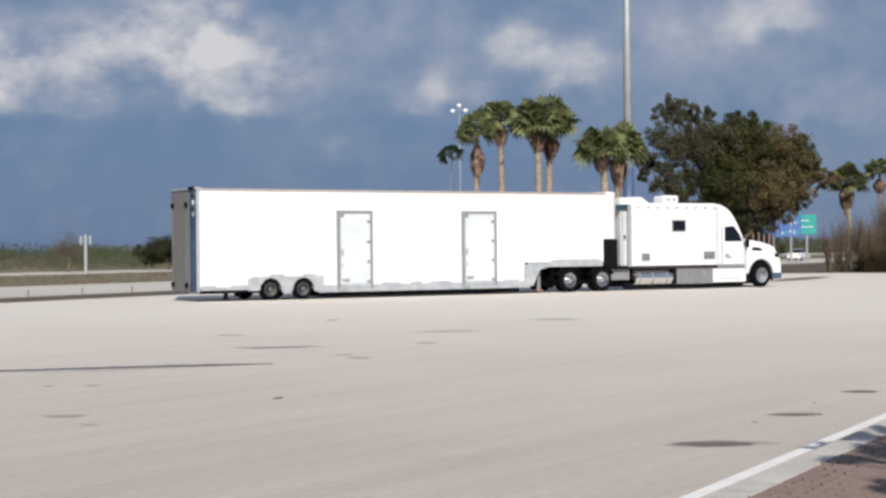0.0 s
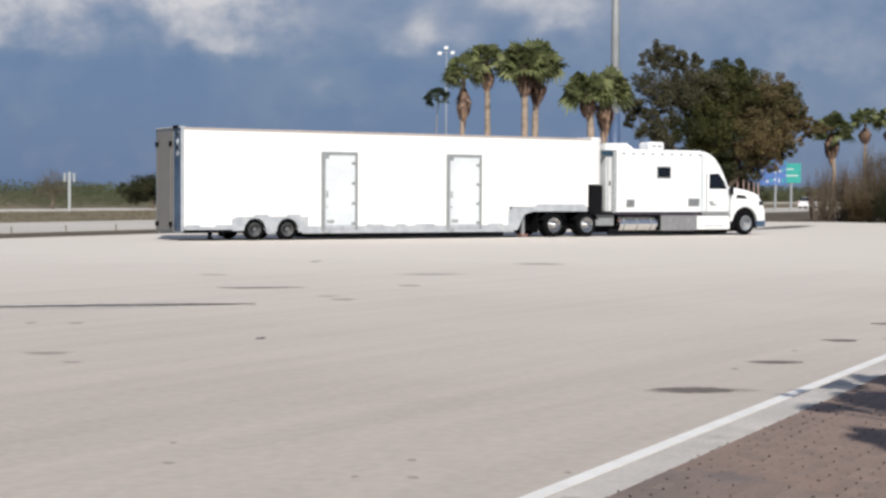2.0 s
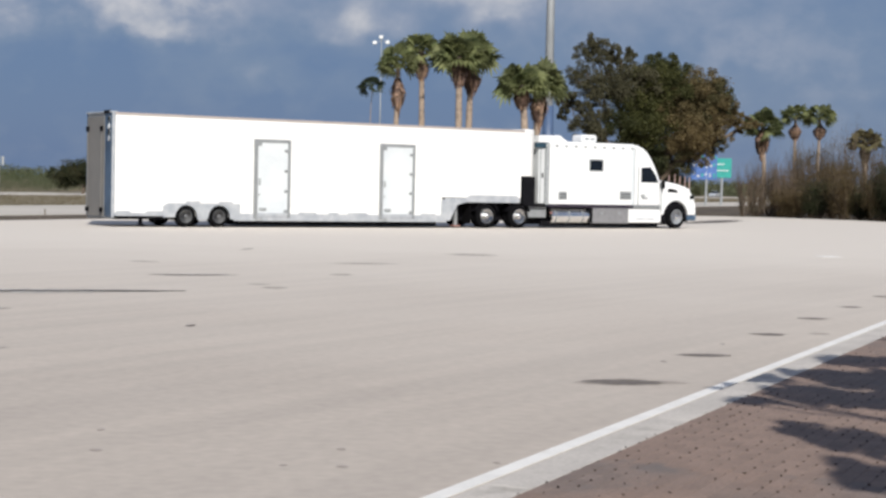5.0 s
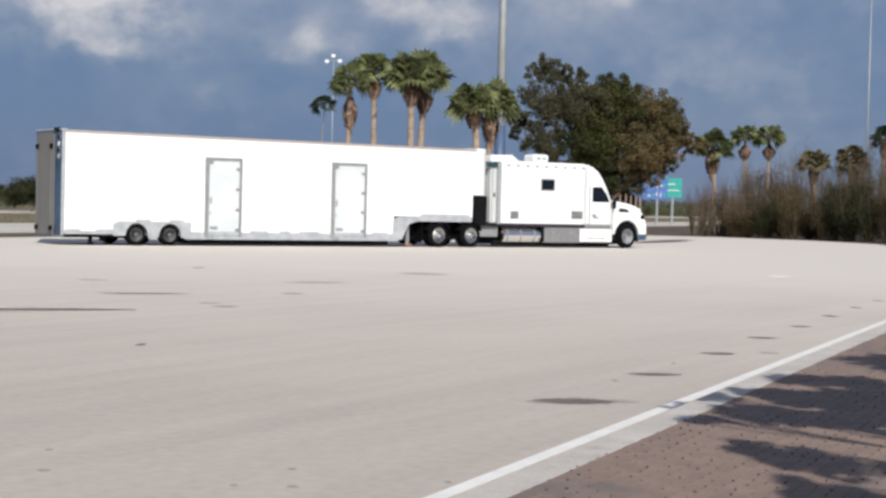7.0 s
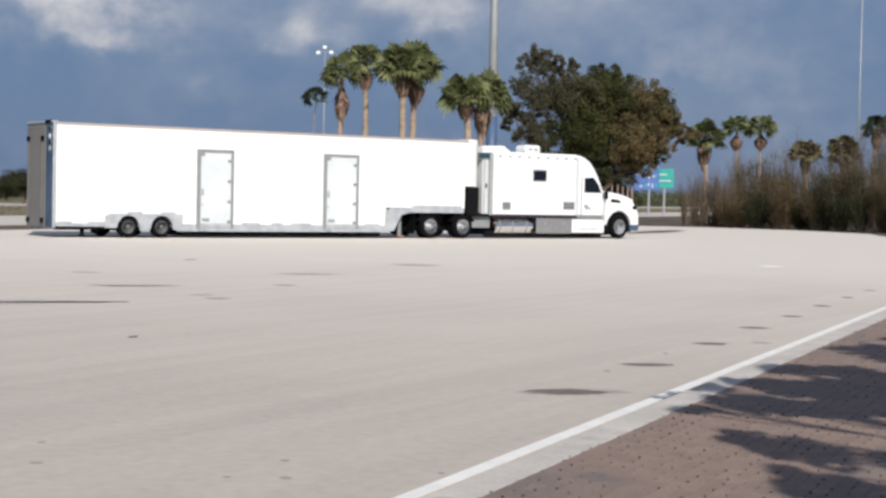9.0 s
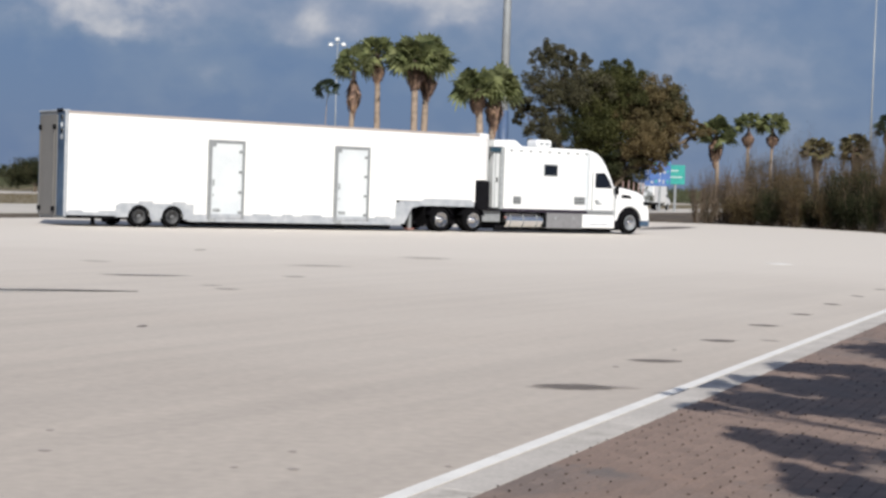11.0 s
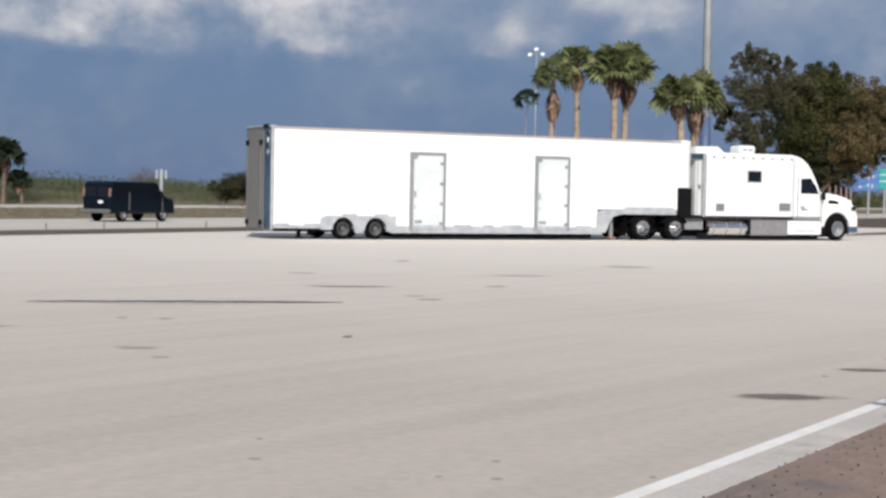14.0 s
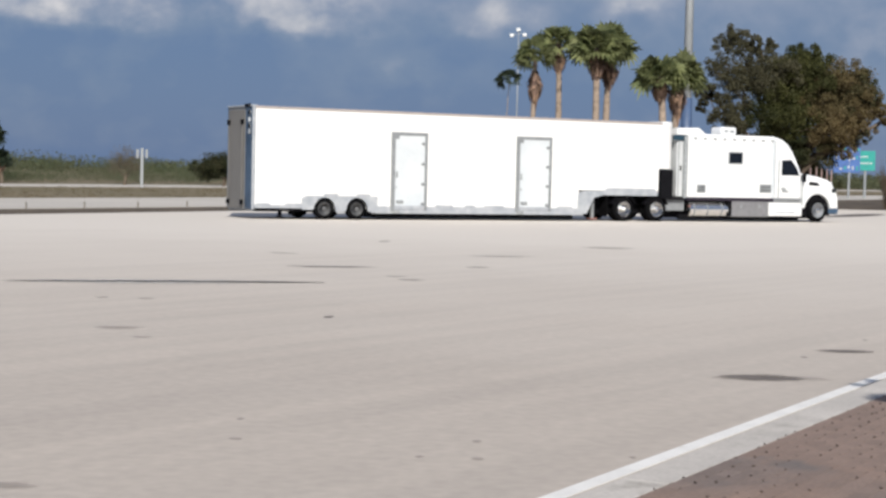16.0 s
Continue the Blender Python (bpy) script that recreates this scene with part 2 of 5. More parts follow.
M["chrome"] = mat("polished_metal", (0.80, 0.80, 0.80), 0.16, metal=1.0, vary=0.03)
M["red"] = mat("red_lens", (0.45, 0.03, 0.03), 0.25, vary=0.1)
M["rust"] = mat("rusty_primer", (0.30, 0.15, 0.13), 0.7, vary=0.2, scale=8, grain=40)
M["header"] = mat("header_band", (0.02, 0.05, 0.075), 0.4, vary=0.1)
M["glass"] = glass_mat("dark_glass", (0.006, 0.008, 0.012))
M["vent"] = mat("vent_grey", (0.33, 0.35, 0.36), 0.6, vary=0.2, scale=10, grain=50)
M["maroon"] = mat("sill_stripe", (0.02, 0.014, 0.026), 0.5, vary=0.1)
M["toolbox"] = mat("tread_plate", (0.27, 0.27, 0.28), 0.5, metal=0.4, vary=0.1, scale=4, grain=70, bump=0.4, bump_scale=40)
M["bark"] = mat("bark", (0.15, 0.115, 0.085), 0.95, vary=0.3, scale=2, grain=12, bump=0.7, bump_scale=10)
M["palm_bark"] = mat("palm_bark", (0.33, 0.26, 0.205), 0.95, vary=0.2, scale=1.2, grain=9, bump=0.6, bump_scale=8, streak=(1, 1, 3))
M["thatch"] = mat("dead_fronds", (0.23, 0.15, 0.10), 0.95, vary=0.3, scale=2.0, grain=10, island=0.45, second=(0.10, 0.065, 0.055))
M["palm_leaf"] = leaf_mat("palm_leaf", (0.222, 0.240, 0.110), (0.120, 0.145, 0.064), 0.5, 0.45)
M["oak_leaf"] = leaf_mat("oak_leaf", (0.044, 0.055, 0.025), (0.112, 0.094, 0.043), 0.4, 0.35, 0.25)
M["oak_green"] = leaf_mat("oak_green_leaf", (0.082, 0.085, 0.027), (0.042, 0.049, 0.018), 0.4, 0.35, 0.3)
M["oak_tan"] = leaf_mat("oak_tan_leaf", (0.175, 0.130, 0.062), (0.100, 0.085, 0.042), 0.35, 0.35, 0.3)
M["oak_grey"] = leaf_mat("oak_grey_leaf", (0.098, 0.092, 0.054), (0.066, 0.064, 0.036), 0.35, 0.35, 0.3)
M["shade_leaf"] = leaf_mat("shade_tree_leaf", (0.05, 0.065, 0.025), (0.04, 0.05, 0.02), 0.3, 0.08, 0.5)
M["olive_palm"] = leaf_mat("olive_palm_leaf", (0.15, 0.145, 0.07), (0.125, 0.10, 0.055), 0.4)
M["dark_palm"] = leaf_mat("dark_palm_leaf", (0.042, 0.058, 0.036), (0.028, 0.040, 0.026), 0.4)
M["bush_leaf"] = leaf_mat("bush_leaf", (0.115, 0.095, 0.05), (0.13, 0.10, 0.058), 0.2)
M["twig"] = mat("bare_twigs", (0.12, 0.088, 0.062), 0.95, vary=0.2)
M["scrub_leaf"] = leaf_mat("scrub_leaf", (0.074, 0.094, 0.048), (0.086, 0.086, 0.048), 0.10, 0.25, 0.12)
M["steel"] = mat("galvanised_steel", (0.34, 0.36, 0.375), 0.55, metal=0.3, vary=0.08, scale=1, grain=20)
M["blue_base"] = mat("blue_wrap", (0.06, 0.10, 0.19), 0.5, vary=0.1)
M["sign_blue"] = mat("sign_blue", (0.075, 0.16, 0.42), 0.5, vary=0.15, scale=2)
M["sign_green"] = mat("sign_green", (0.03, 0.33, 0.29), 0.5, vary=0.12, scale=2)
M["sign_white"] = mat("sign_white", (0.75, 0.77, 0.78), 0.4, vary=0.04)
M["van_paint"] = mat("black_paint", (0.002, 0.006, 0.012), 0.15, vary=0.1, spec=0.25)
M["silver"] = mat("silver_paint", (0.50, 0.53, 0.56), 0.3, metal=0.4, vary=0.04, coat=0.5)
M["oil"] = stain_mat("oil_stain", (0.17, 0.145, 0.13), 0.75)
M["faint"] = stain_mat("faint_stain", (0.28, 0.245, 0.22), 0.32)
M["acorn"] = mat("acorn", (0.045, 0.028, 0.022), 0.7, vary=0.3)
M["tar"] = mat("tar_seal", (0.085, 0.078, 0.075), 0.75, vary=0.25, scale=3, grain=30)


# ---- mesh tools ----
def part(name, bm, material, parent=None, label="", smooth=False):
    """Link a bmesh as one mesh object, under a thing or part when one is given."""
    me = bpy.data.meshes.new(name)
    bm.normal_update()
    if smooth:
        for f in bm.faces:
            f.smooth = True
    bm.to_mesh(me)
    bm.free()
    me.materials.append(M[material])
    ob = new(name, me)
    ob.parent = parent
    if label:
        ob["label"] = label
    return ob


def empty(name, m, label, category, group=""):
    ob = new(name)
    ob.empty_display_size = 0.3
    ob.matrix_basis = m
    return tagged(ob, label, category, group)


def box(bm, x0, x1, y0, y1, z0, z1, bevel=0.0, seg=2):
    made = bmesh.ops.create_cube(bm, size=1.0)
    vs = made["verts"]
    for v in vs:
        v.co = Vector((x0 + (v.co.x + 0.5) * (x1 - x0), y0 + (v.co.y + 0.5) * (y1 - y0), z0 + (v.co.z + 0.5) * (z1 - z0)))
    if bevel:
        es = list({e for v in vs for e in v.link_edges})
        bmesh.ops.bevel(bm, geom=es, offset=bevel, segments=seg, affect="EDGES", profile=0.5, clamp_overlap=True)
    return bm


def bx(*a, **k):
    return box(bmesh.new(), *a, **k)


def tube(bm, a, b, r0, r1=None, seg=12, cap=True):
    a, b = Vector(a), Vector(b)
    r1 = r0 if r1 is None else r1
    way = b - a
    q = way.to_track_quat("Z", "Y").to_matrix()
    rings = []
    for p, r in ((a, r0), (b, r1)):
        rings.append([bm.verts.new(p + q @ Vector((math.cos(i * math.tau / seg) * r, math.sin(i * math.tau / seg) * r, 0))) for i in range(seg)])
    for i in range(seg):
        j = (i + 1) % seg
        bm.faces.new((rings[0][i], rings[0][j], rings[1][j], rings[1][i]))
    if cap:
        bm.faces.new(rings[0][::-1])
        bm.faces.new(rings[1])
    return bm


def tb(*a, **k):
    return tube(bmesh.new(), *a, **k)


def prism(bm, outline, lo, hi, axis="y", bevel=0.0, seg=2):
    """Extrude a closed outline of (u, v) from lo to hi along an axis."""
    def put(u, v, w):
        return (u, w, v) if axis == "y" else (u, v, w) if axis == "z" else (w, u, v)
    a = [bm.verts.new(put(u, v, lo)) for u, v in outline]
    b = [bm.verts.new(put(u, v, hi)) for u, v in outline]
    n = len(a)
    fs = [bm.faces.new(a), bm.faces.new(b[::-1])]
    for i in range(n):
        j = (i + 1) % n
        fs.append(bm.faces.new((a[j], a[i], b[i], b[j])))
    bmesh.ops.recalc_face_normals(bm, faces=fs)
    if bevel:
        es = list({e for f in fs[:2] for e in f.edges})
        bmesh.ops.bevel(bm, geom=es, offset=bevel, segments=seg, affect="EDGES", profile=0.5, clamp_overlap=True)
    return bm


def pr(*a, **k):
    return prism(bmesh.new(), *a, **k)


def lathe(bm, rings, centre, axis="y", seg=24):
    """Turn a profile of (radius, offset) round an axis through centre."""
    c = Vector(centre)
    loops = []
    for r, o in rings:
        loop = []
        for i in range(seg):
            a = i * math.tau / seg
            loop.append(bm.verts.new(c + (Vector((r * math.cos(a), o, r * math.sin(a))) if axis == "y" else Vector((r * math.cos(a), r * math.sin(a), o)))))
        loops.append(loop)
    for p, q in zip(loops, loops[1:]):
        for i in range(seg):
            j = (i + 1) % seg
            bm.faces.new((p[i], p[j], q[j], q[i]))
    if rings[0][0] > 0:
        bm.faces.new(loops[0])
    if rings[-1][0] > 0:
        bm.faces.new(loops[-1][::-1])
    bmesh.ops.recalc_face_normals(bm, faces=bm.faces)
    return bm


# the site's main line: the kerb, the highway and the lot all follow it
ALONG = Vector((math.cos(radians(66.5)), math.sin(radians(66.5)), 0))
LEFT = Vector((-ALONG.y, ALONG.x, 0))
SITE = Matrix.Rotation(radians(66.5), 4, "Z")        # local x runs along, local y to the left


def at(s, o, z=0.0):
    return ALONG * s + LEFT * o + Vector((0, 0, z))


def sheet(name, corners, z, material, label, thick=0.05, parent=None):
    bm = bmesh.new()
    prism(bm, corners, z - thick, z, "z")
    ob = part(name, bm, material, parent)
    return tagged(ob, label, kind="structure") if parent is None else ob


# ---- ground, lot, roads ----
def build_ground():
    bm = bmesh.new()
    R = 2600.0
    bmesh.ops.create_circle(bm, cap_ends=True, radius=R, segments=64)
    for v in bm.verts:
        v.co.z = -0.06
    tagged(part("ground", bm, "grass"), "dry brownish-green grass running to the horizon", kind="structure")
    # the lot: along the kerb, out to the highway side, rounded off towards the trees
    pts = []
    for s, o in ((-60, 3.53), (42, 3.53), (62, 6.0), (80, 9.5), (98, 14.5), (104, 20), (106, 27), (104, 32), (96, 36.5), (84, 40.0), (70, 42.4), (-60, 42.4)):
        p = at(s, o)
        pts.append((p.x, p.y))
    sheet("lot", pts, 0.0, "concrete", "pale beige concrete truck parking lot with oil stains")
    for nm, o0, o1, lab in (("road", 48.0, 63.0, "pale concrete highway carriageway beyond the lot"), ("road_far", 97.5, 111.0, "pale far carriageway of the highway")):
        pts = [tuple(at(s, o).xy) for s, o in ((-500, o0), (1500, o0), (1500, o1), (-500, o1))]
        sheet(nm, pts, 0.0, "road", lab)
    pts = [tuple(at(s, o).xy) for s, o in ((-60, 42.44), (70, 42.44), (84, 40.1), (96, 36.8), (96, 47.9), (-60, 47.9))]
    sheet("verge", pts, -0.03, "mulch", "dark mulched verge between the lot and the highway", 0.02)
    pts = [tuple(at(s, o).xy) for s, o in ((96.05, -4), (240, -4), (240, 47.9), (96.05, 47.9))]
    sheet("verge_end", pts, -0.03, "mulch", "dark leaf-littered verge round the lot's end", 0.02)
    # the kerb and the walk on which the camera stands
    for i in range(30):
        s = -10 + i * 3.0
        ob = part("kerb_stone", box(bmesh.new(), s + 0.002, s + 2.998, 3.25, 3.53, -0.05, 0.13, 0.007), "kerb")
        ob.matrix_basis = SITE
        tagged(ob, "pale grey cast concrete kerb section beside the parking lot", "kerb", "kerb sections")
    sub = part("pavement", box(bmesh.new(), -10, 80, -8, 3.25, -0.05, 0.1272), "sand")
    sub.matrix_basis = SITE
    tagged(sub, "reddish-brown brick paved walk beside the lot", kind="structure")
    ln = part("edge_line", box(bmesh.new(), -40, 60, 3.815, 3.935, 0.0, 0.005), "line")
    ln.matrix_basis = SITE
    tagged(ln, "worn white painted edge line on the lot", kind="structure")
    return sub


pavement = build_ground()


# ---- the lorry: white race trailer and tractor, parked ----
LORRY = pose(-13.81, 56.3, 0, 0, 0, 35.2)
WIDE = 2.6


def arch(x, z, r, a0=0, a1=180, n=14):
    return [(x + r * math.cos(radians(a0 + (a1 - a0) * i / n)), z + r * math.sin(radians(a0 + (a1 - a0) * i / n))) for i in range(n + 1)]


def wheel(parent, x, y, z, r, width, face, rim="alu", dish=0.0, red=False):
    """A wheel about the y axis; face is -1 when its outer side looks towards -y."""
    s = face
    w = part("wheel", lathe(bmesh.new(), [(r * 0.60, 0), (r * 0.80, 0.0), (r * 0.93, s * -0.02), (r * 0.985, s * -0.05), (r, s * -0.09), (r, s * (-width + 0.09)),
                            (r * 0.985, s * (-width + 0.05)), (r * 0.9, s * -width), (r * 0.6, s * -width)], (0, 0, 0), seg=32), "rubber", parent, "black rubber tyre on its wheel", smooth=True)
    w.matrix_basis = pose(x, y, z)
    depth = 0.10 + dish
    part("rim", lathe(bmesh.new(), [(r * 0.62, s * 0.004), (r * 0.58, s * 0.006), (r * 0.54, s * -0.03), (r * 0.50, s * -depth), (r * 0.28, s * (-depth + 0.02)), (r * 0.24, s * (-depth + 0.06)),
                                    (0.001, s * (-depth + 0.065))], (0, 0, 0), seg=32), rim, w, "polished wheel disc", smooth=True)
    part("hub", lathe(bmesh.new(), [(r * 0.2, s * (-depth + 0.06)), (r * 0.19, s * 0.02), (r * 0.12, s * 0.045), (0.001, s * 0.05)], (0, 0, 0), seg=16), "rim_dull" if rim == "rim_dull" else "chrome", w, smooth=True)
    for i in range(10):
        a = i * math.tau / 10
        px, pz = r * 0.36 * math.cos(a), r * 0.36 * math.sin(a)
        part("wheel_nut", tb((px, s * (-depth + 0.01), pz), (px, s * (-depth + 0.06), pz), 0.016, seg=6), "red" if red and i in (7, 8) else "dark", w)
    return w


def build_trailer():
    t = empty("semi_trailer", LORRY, "long white enclosed gooseneck race trailer with two side doors, parked", "trailer")
    L, H = 18.85, 4.10
    # upper shell with a rounded nose
    out = [(0.0, 0.0)]
    out += [(L - 0.55 + 0.55 * math.sin(radians(a)), 0.55 - 0.55 * math.cos(radians(a))) for a in range(0, 91, 10)]
    out += [(L - 0.55 + 0.55 * math.cos(radians(a)), WIDE - 0.55 + 0.55 * math.sin(radians(a))) for a in range(0, 91, 10)]
    out += [(0.0, WIDE)]
    part("body", pr(out, 2.2, H - 0.05, "z"), "white", t, "smooth white side walls with a rounded nose")
    part("mid_body", bx(0.0, 17.96, 0.0, WIDE, 1.25, 2.2), "white", t)
    part("roof", pr([(x * 0.999 + 0.01, y * 0.985 + 0.02) for x, y in out], H - 0.05, H, "z", 0.03), "alu_dull", t, "flat aluminium roof skin")
    part("lower_body", pr([(0.0, 0.40), (2.31, 0.40)] + arch(2.76, 0.40, 0.45, 180, 0)[1:-1] + [(3.21, 0.40), (3.64, 0.40)] + arch(4.09, 0.40, 0.45, 180, 0)[1:-1]
                          + [(4.54, 0.40), (14.35, 0.40), (14.0, 1.25), (0.0, 1.25)], 0.0, WIDE, "y"), "white", t)
    # top rail, and nose cap
    part("top_rail", bx(0.0, 18.1, -0.022, 0.03, H - 0.06, H + 0.02, 0.01), "rail", t, "weathered aluminium top rail")
    part("top_rail", bx(0.0, 18.1, WIDE - 0.03, WIDE + 0.022, H - 0.06, H + 0.02, 0.01), "rail", t)
    cap = [(18.1, -0.02)] + [(L - 0.55 + 0.57 * math.sin(radians(a)), 0.55 - 0.57 * math.cos(radians(a))) for a in range(0, 91, 10)]
    cap += [(L - 0.55 + 0.57 * math.cos(radians(a)), WIDE - 0.55 + 0.57 * math.sin(radians(a))) for a in range(0, 91, 10)] + [(18.1, WIDE + 0.02)]
    part("nose_cap", pr(cap, H - 0.2, H + 0.07, "z", 0.04), "white", t, "rounded white front roof cap")
    # bottom rub rail, and the grey reflections along its top
    for x0, x1 in ((0.0, 2.0), (3.26, 3.59), (4.7, 14.25)):
        part("bottom_rail", bx(x0, x1, -0.03, 0.02, 0.40 if x0 < 1 else 0.24, 0.52, 0.012), "alu", t, "bright aluminium skirt rail")
        part("bottom_rail", bx(x0, x1, WIDE - 0.02, WIDE + 0.03, 0.24, 0.52, 0.012), "alu", t)
    # uneven reflections on the skirt, modelled as thin grey plates
    for x0, x1 in ((0.05, 0.6), (1.2, 1.9), (7.45, 8.2), (8.75, 9.2), (9.6, 10.5), (13.0, 13.7)):
        part("reflection_plate", bx(x0, x1, -0.034, -0.004, 0.50, 0.585, 0.008), "alu", t)
    # panel seams
    for i in range(1, 15):
        x = i * 1.22
        if not (5.3 < x < 7.2 or 10.9 < x < 12.8):
            part("seam", bx(x, x + 0.03, -0.004, 0.0, 1.27 if x > 14 else 0.60, 4.0), "white", t)
    # wheel skirt with two arches
    ol = [(1.85, 0.36), (1.85, 0.78), (2.05, 0.88), (4.95, 0.88), (4.95, 0.30)]
    ol += [(4.54, 0.30)] + arch(4.09, 0.38, 0.45) + [(3.64, 0.30), (3.21, 0.30)] + arch(2.76, 0.38, 0.45) + [(2.31, 0.36)]
    part("wheel_skirt", pr(ol, -0.05, -0.031, "y"), "alu", t, "bright aluminium double wheel-arch panel")
    for x in (2.76, 4.09):
        part("fender_flare", pr(arch(x, 0.38, 0.475) + arch(x, 0.38, 0.44, 180, 0), -0.075, -0.02, "y"), "alu", t)
        part("arch_light", bx(x - 0.02, x + 0.55, -0.045, -0.03, 0.885, 0.96, 0.008), "alu", t)
        part("axle", tb((x, 0.2, 0.40), (x, WIDE - 0.2, 0.40), 0.07), "dark", t)
        part("wheel_well", pr(arch(x, 0.40, 0.448) + [(x - 0.448, 0.26), (x + 0.448, 0.26)], 0.32, WIDE - 0.32, "y"), "dark", t)
        wheel(t, x, -0.03, 0.40, 0.40, 0.30, -1, "rim_dull", 0.04)
        wheel(t, x, WIDE + 0.03, 0.40, 0.40, 0.30, 1, "rim_dull", 0.04)
    # side doors
    for x0, x1 in ((5.51, 7.06), (11.03, 12.68)):
        d = part("side_door", bx(x0 + 0.10, x1 - 0.10, -0.03, 0.0, 0.52, 3.24, 0.012), "panel", t, "white side entrance door in an aluminium frame")
        part("door_frame", bx(x0, x0 + 0.16, -0.05, 0.0, 0.32, 3.34, 0.01), "alu_dull", d)
        part("door_frame", bx(x1 - 0.12, x1, -0.05, 0.0, 0.36, 3.34, 0.01), "alu_dull", d)
        part("door_frame", bx(x0 + 0.16, x1 - 0.12, -0.05, 0.0, 3.22, 3.34, 0.01), "alu_dull", d)
        part("threshold", bx(x0 + 0.16, x1 - 0.12, -0.06, 0.0, 0.40, 0.55, 0.01), "alu", d)
        part("corner_plate", bx(x0 + 0.16, x0 + 0.32, -0.045, -0.03, 3.08, 3.22, 0.004), "alu_dull", d)
        for z in (0.62, 1.38, 2.15, 2.92):
            part("hinge", bx(x1 - 0.26, x1 - 0.10, -0.065, -0.03, z - 0.05, z + 0.05, 0.01), "alu_dull", d)
            part("hinge_pin", tb((x1 - 0.11, -0.07, z - 0.08), (x1 - 0.11, -0.07, z + 0.08), 0.018, seg=8), "vent", d)
        part("latch", bx(x0 + 0.19, x0 + 0.27, -0.07, -0.03, 1.62, 1.86, 0.012), "vent", d, "dark grey door latch")
        part("lock", tb((x0 + 0.22, -0.08, 1.25), (x0 + 0.22, -0.03, 1.25), 0.03, seg=10), "vent", d)
        part("step_handle", bx(x0 + 0.22, x0 + 0.52, -0.09, -0.03, 0.66, 0.75, 0.015), "vent", d)
        part("door_step", bx(x0 + 0.08, x0 + 0.36, -0.07, -0.02, 0.25, 0.42, 0.02), "vent", d)
    # rear end
    part("rear_frame", bx(-0.10, 0.0, 0.0, 0.78, 0.36, H, 0.02), "slate", t, "rear corner post coloured slate blue for its sky-lit shade")
    part("rear_frame", bx(-0.10, 0.0, WIDE - 0.10, WIDE, 0.36, H, 0.02), "slate", t)
    r = part("ramp_door", bx(-0.12, 0.0, 0.79, WIDE - 0.11, 0.36, H - 0.12, 0.02), "grey", t, "flat grey full-height rear ramp door")
    part("rear_header", bx(-0.09, 0.0, 0.78, WIDE - 0.10, H - 0.115, H, 0.015), "alu_dull", t)
    for y in (0.95, WIDE - 0.25):
        part("bar_latch", tb((-0.15, y, 0.55), (-0.15, y, H - 0.4), 0.018, seg=8), "grey", r)
        for z in (0.6, H - 0.55):
            part("latch_keeper", bx(-0.20, -0.11, y - 0.09, y + 0.09, z - 0.09, z + 0.09, 0.02), "dark", r)
    part("spoiler", bx(-0.14, 0.1, 0.05, WIDE - 0.05, H + 0.0, H + 0.06, 0.02), "alu", t, "thin bright rear roof lip")
    for z, m in ((3.18, "alu"), (3.40, "dark"), (3.62, "sign_white"), (3.88, "dark")):
        part("tail_light", tb((-0.13, 0.34, z), (-0.09, 0.34, z), 0.085, seg=16), m, t)
        part("light_bezel", tb((-0.115, 0.34, z), (-0.095, 0.34, z), 0.11, seg=16), "alu_dull", t)
    part("corner_trim", bx(-0.115, -0.02, -0.012, 0.06, 0.36, H + 0.02, 0.01), "alu", t, "bright aluminium rear corner trim")
    part("roof_lamp", bx(-0.16, -0.08, 0.25, 0.75, H - 0.02, H + 0.10, 0.02), "dark", t)
    part("rear_bumper", bx(-0.08, 0.02, 0.05, WIDE - 0.05, 0.30, 0.42, 0.015), "alu_dull", t)
    # underside
    for y in (0.95, WIDE - 0.95):
        part("frame_rail", bx(0.3, 14.1, y - 0.06, y + 0.06, 0.26, 0.42), "dark", t)
    # black belly box set low to stand in for the shade below
    part("belly_shade_box", bx(5.0, 13.9, 0.22, WIDE - 0.22, 0.08, 0.42, 0.02), "dark", t)
    part("stabiliser_jack", bx(1.02, 1.14, 0.15, 0.28, 0.10, 0.42, 0.01), "dark", t, "small black rear stabiliser leg")
    part("jack_foot", bx(0.98, 1.18, 0.10, 0.33, 0.07, 0.11, 0.01), "dark", t)
    part("mud_flap", bx(1.55, 1.60, 0.05, 0.55, 0.16, 0.45), "rubber", t)
    part("tail_rail", bx(0.5, 1.9, -0.02, 0.06, 0.31, 0.395), "dark", t)
    # gooseneck underside, skirt over the drive wheels, landing leg
    ol = [(13.95, 0.30), (13.98, 1.12), (14.2, 1.22), (15.2, 1.24), (15.4, 1.36), (17.75, 1.36), (17.9, 1.22), (17.9, 1.06), (15.2, 1.06), (14.75, 0.95), (14.4, 0.30)]
    part("gooseneck_skirt", pr(ol, -0.045, -0.004, "y", 0.006), "alu", t, "bright aluminium skirt over the drive wheels")
    part("gooseneck_floor", bx(14.3, 18.2, 0.1, WIDE - 0.1, 1.12, 1.26), "dark", t)
    for y in (0.30, WIDE - 0.42):
        leg = part("landing_leg", bx(14.85, 14.98, y, y + 0.12, 0.12, 1.2, 0.01), "alu_dull", t, "steel landing leg with a worn foot")
        part("landing_foot", bx(14.75, 15.08, y - 0.08, y + 0.2, 0.06, 0.12, 0.01), "rust", leg)
    # added black plate: blocks the lit ground behind the wheels, like shade
    part("splash_plate", bx(14.5, 18.2, 0.70, 0.76, 0.30, 1.14), "dark", t, "black plate added as shade behind the drive wheels")
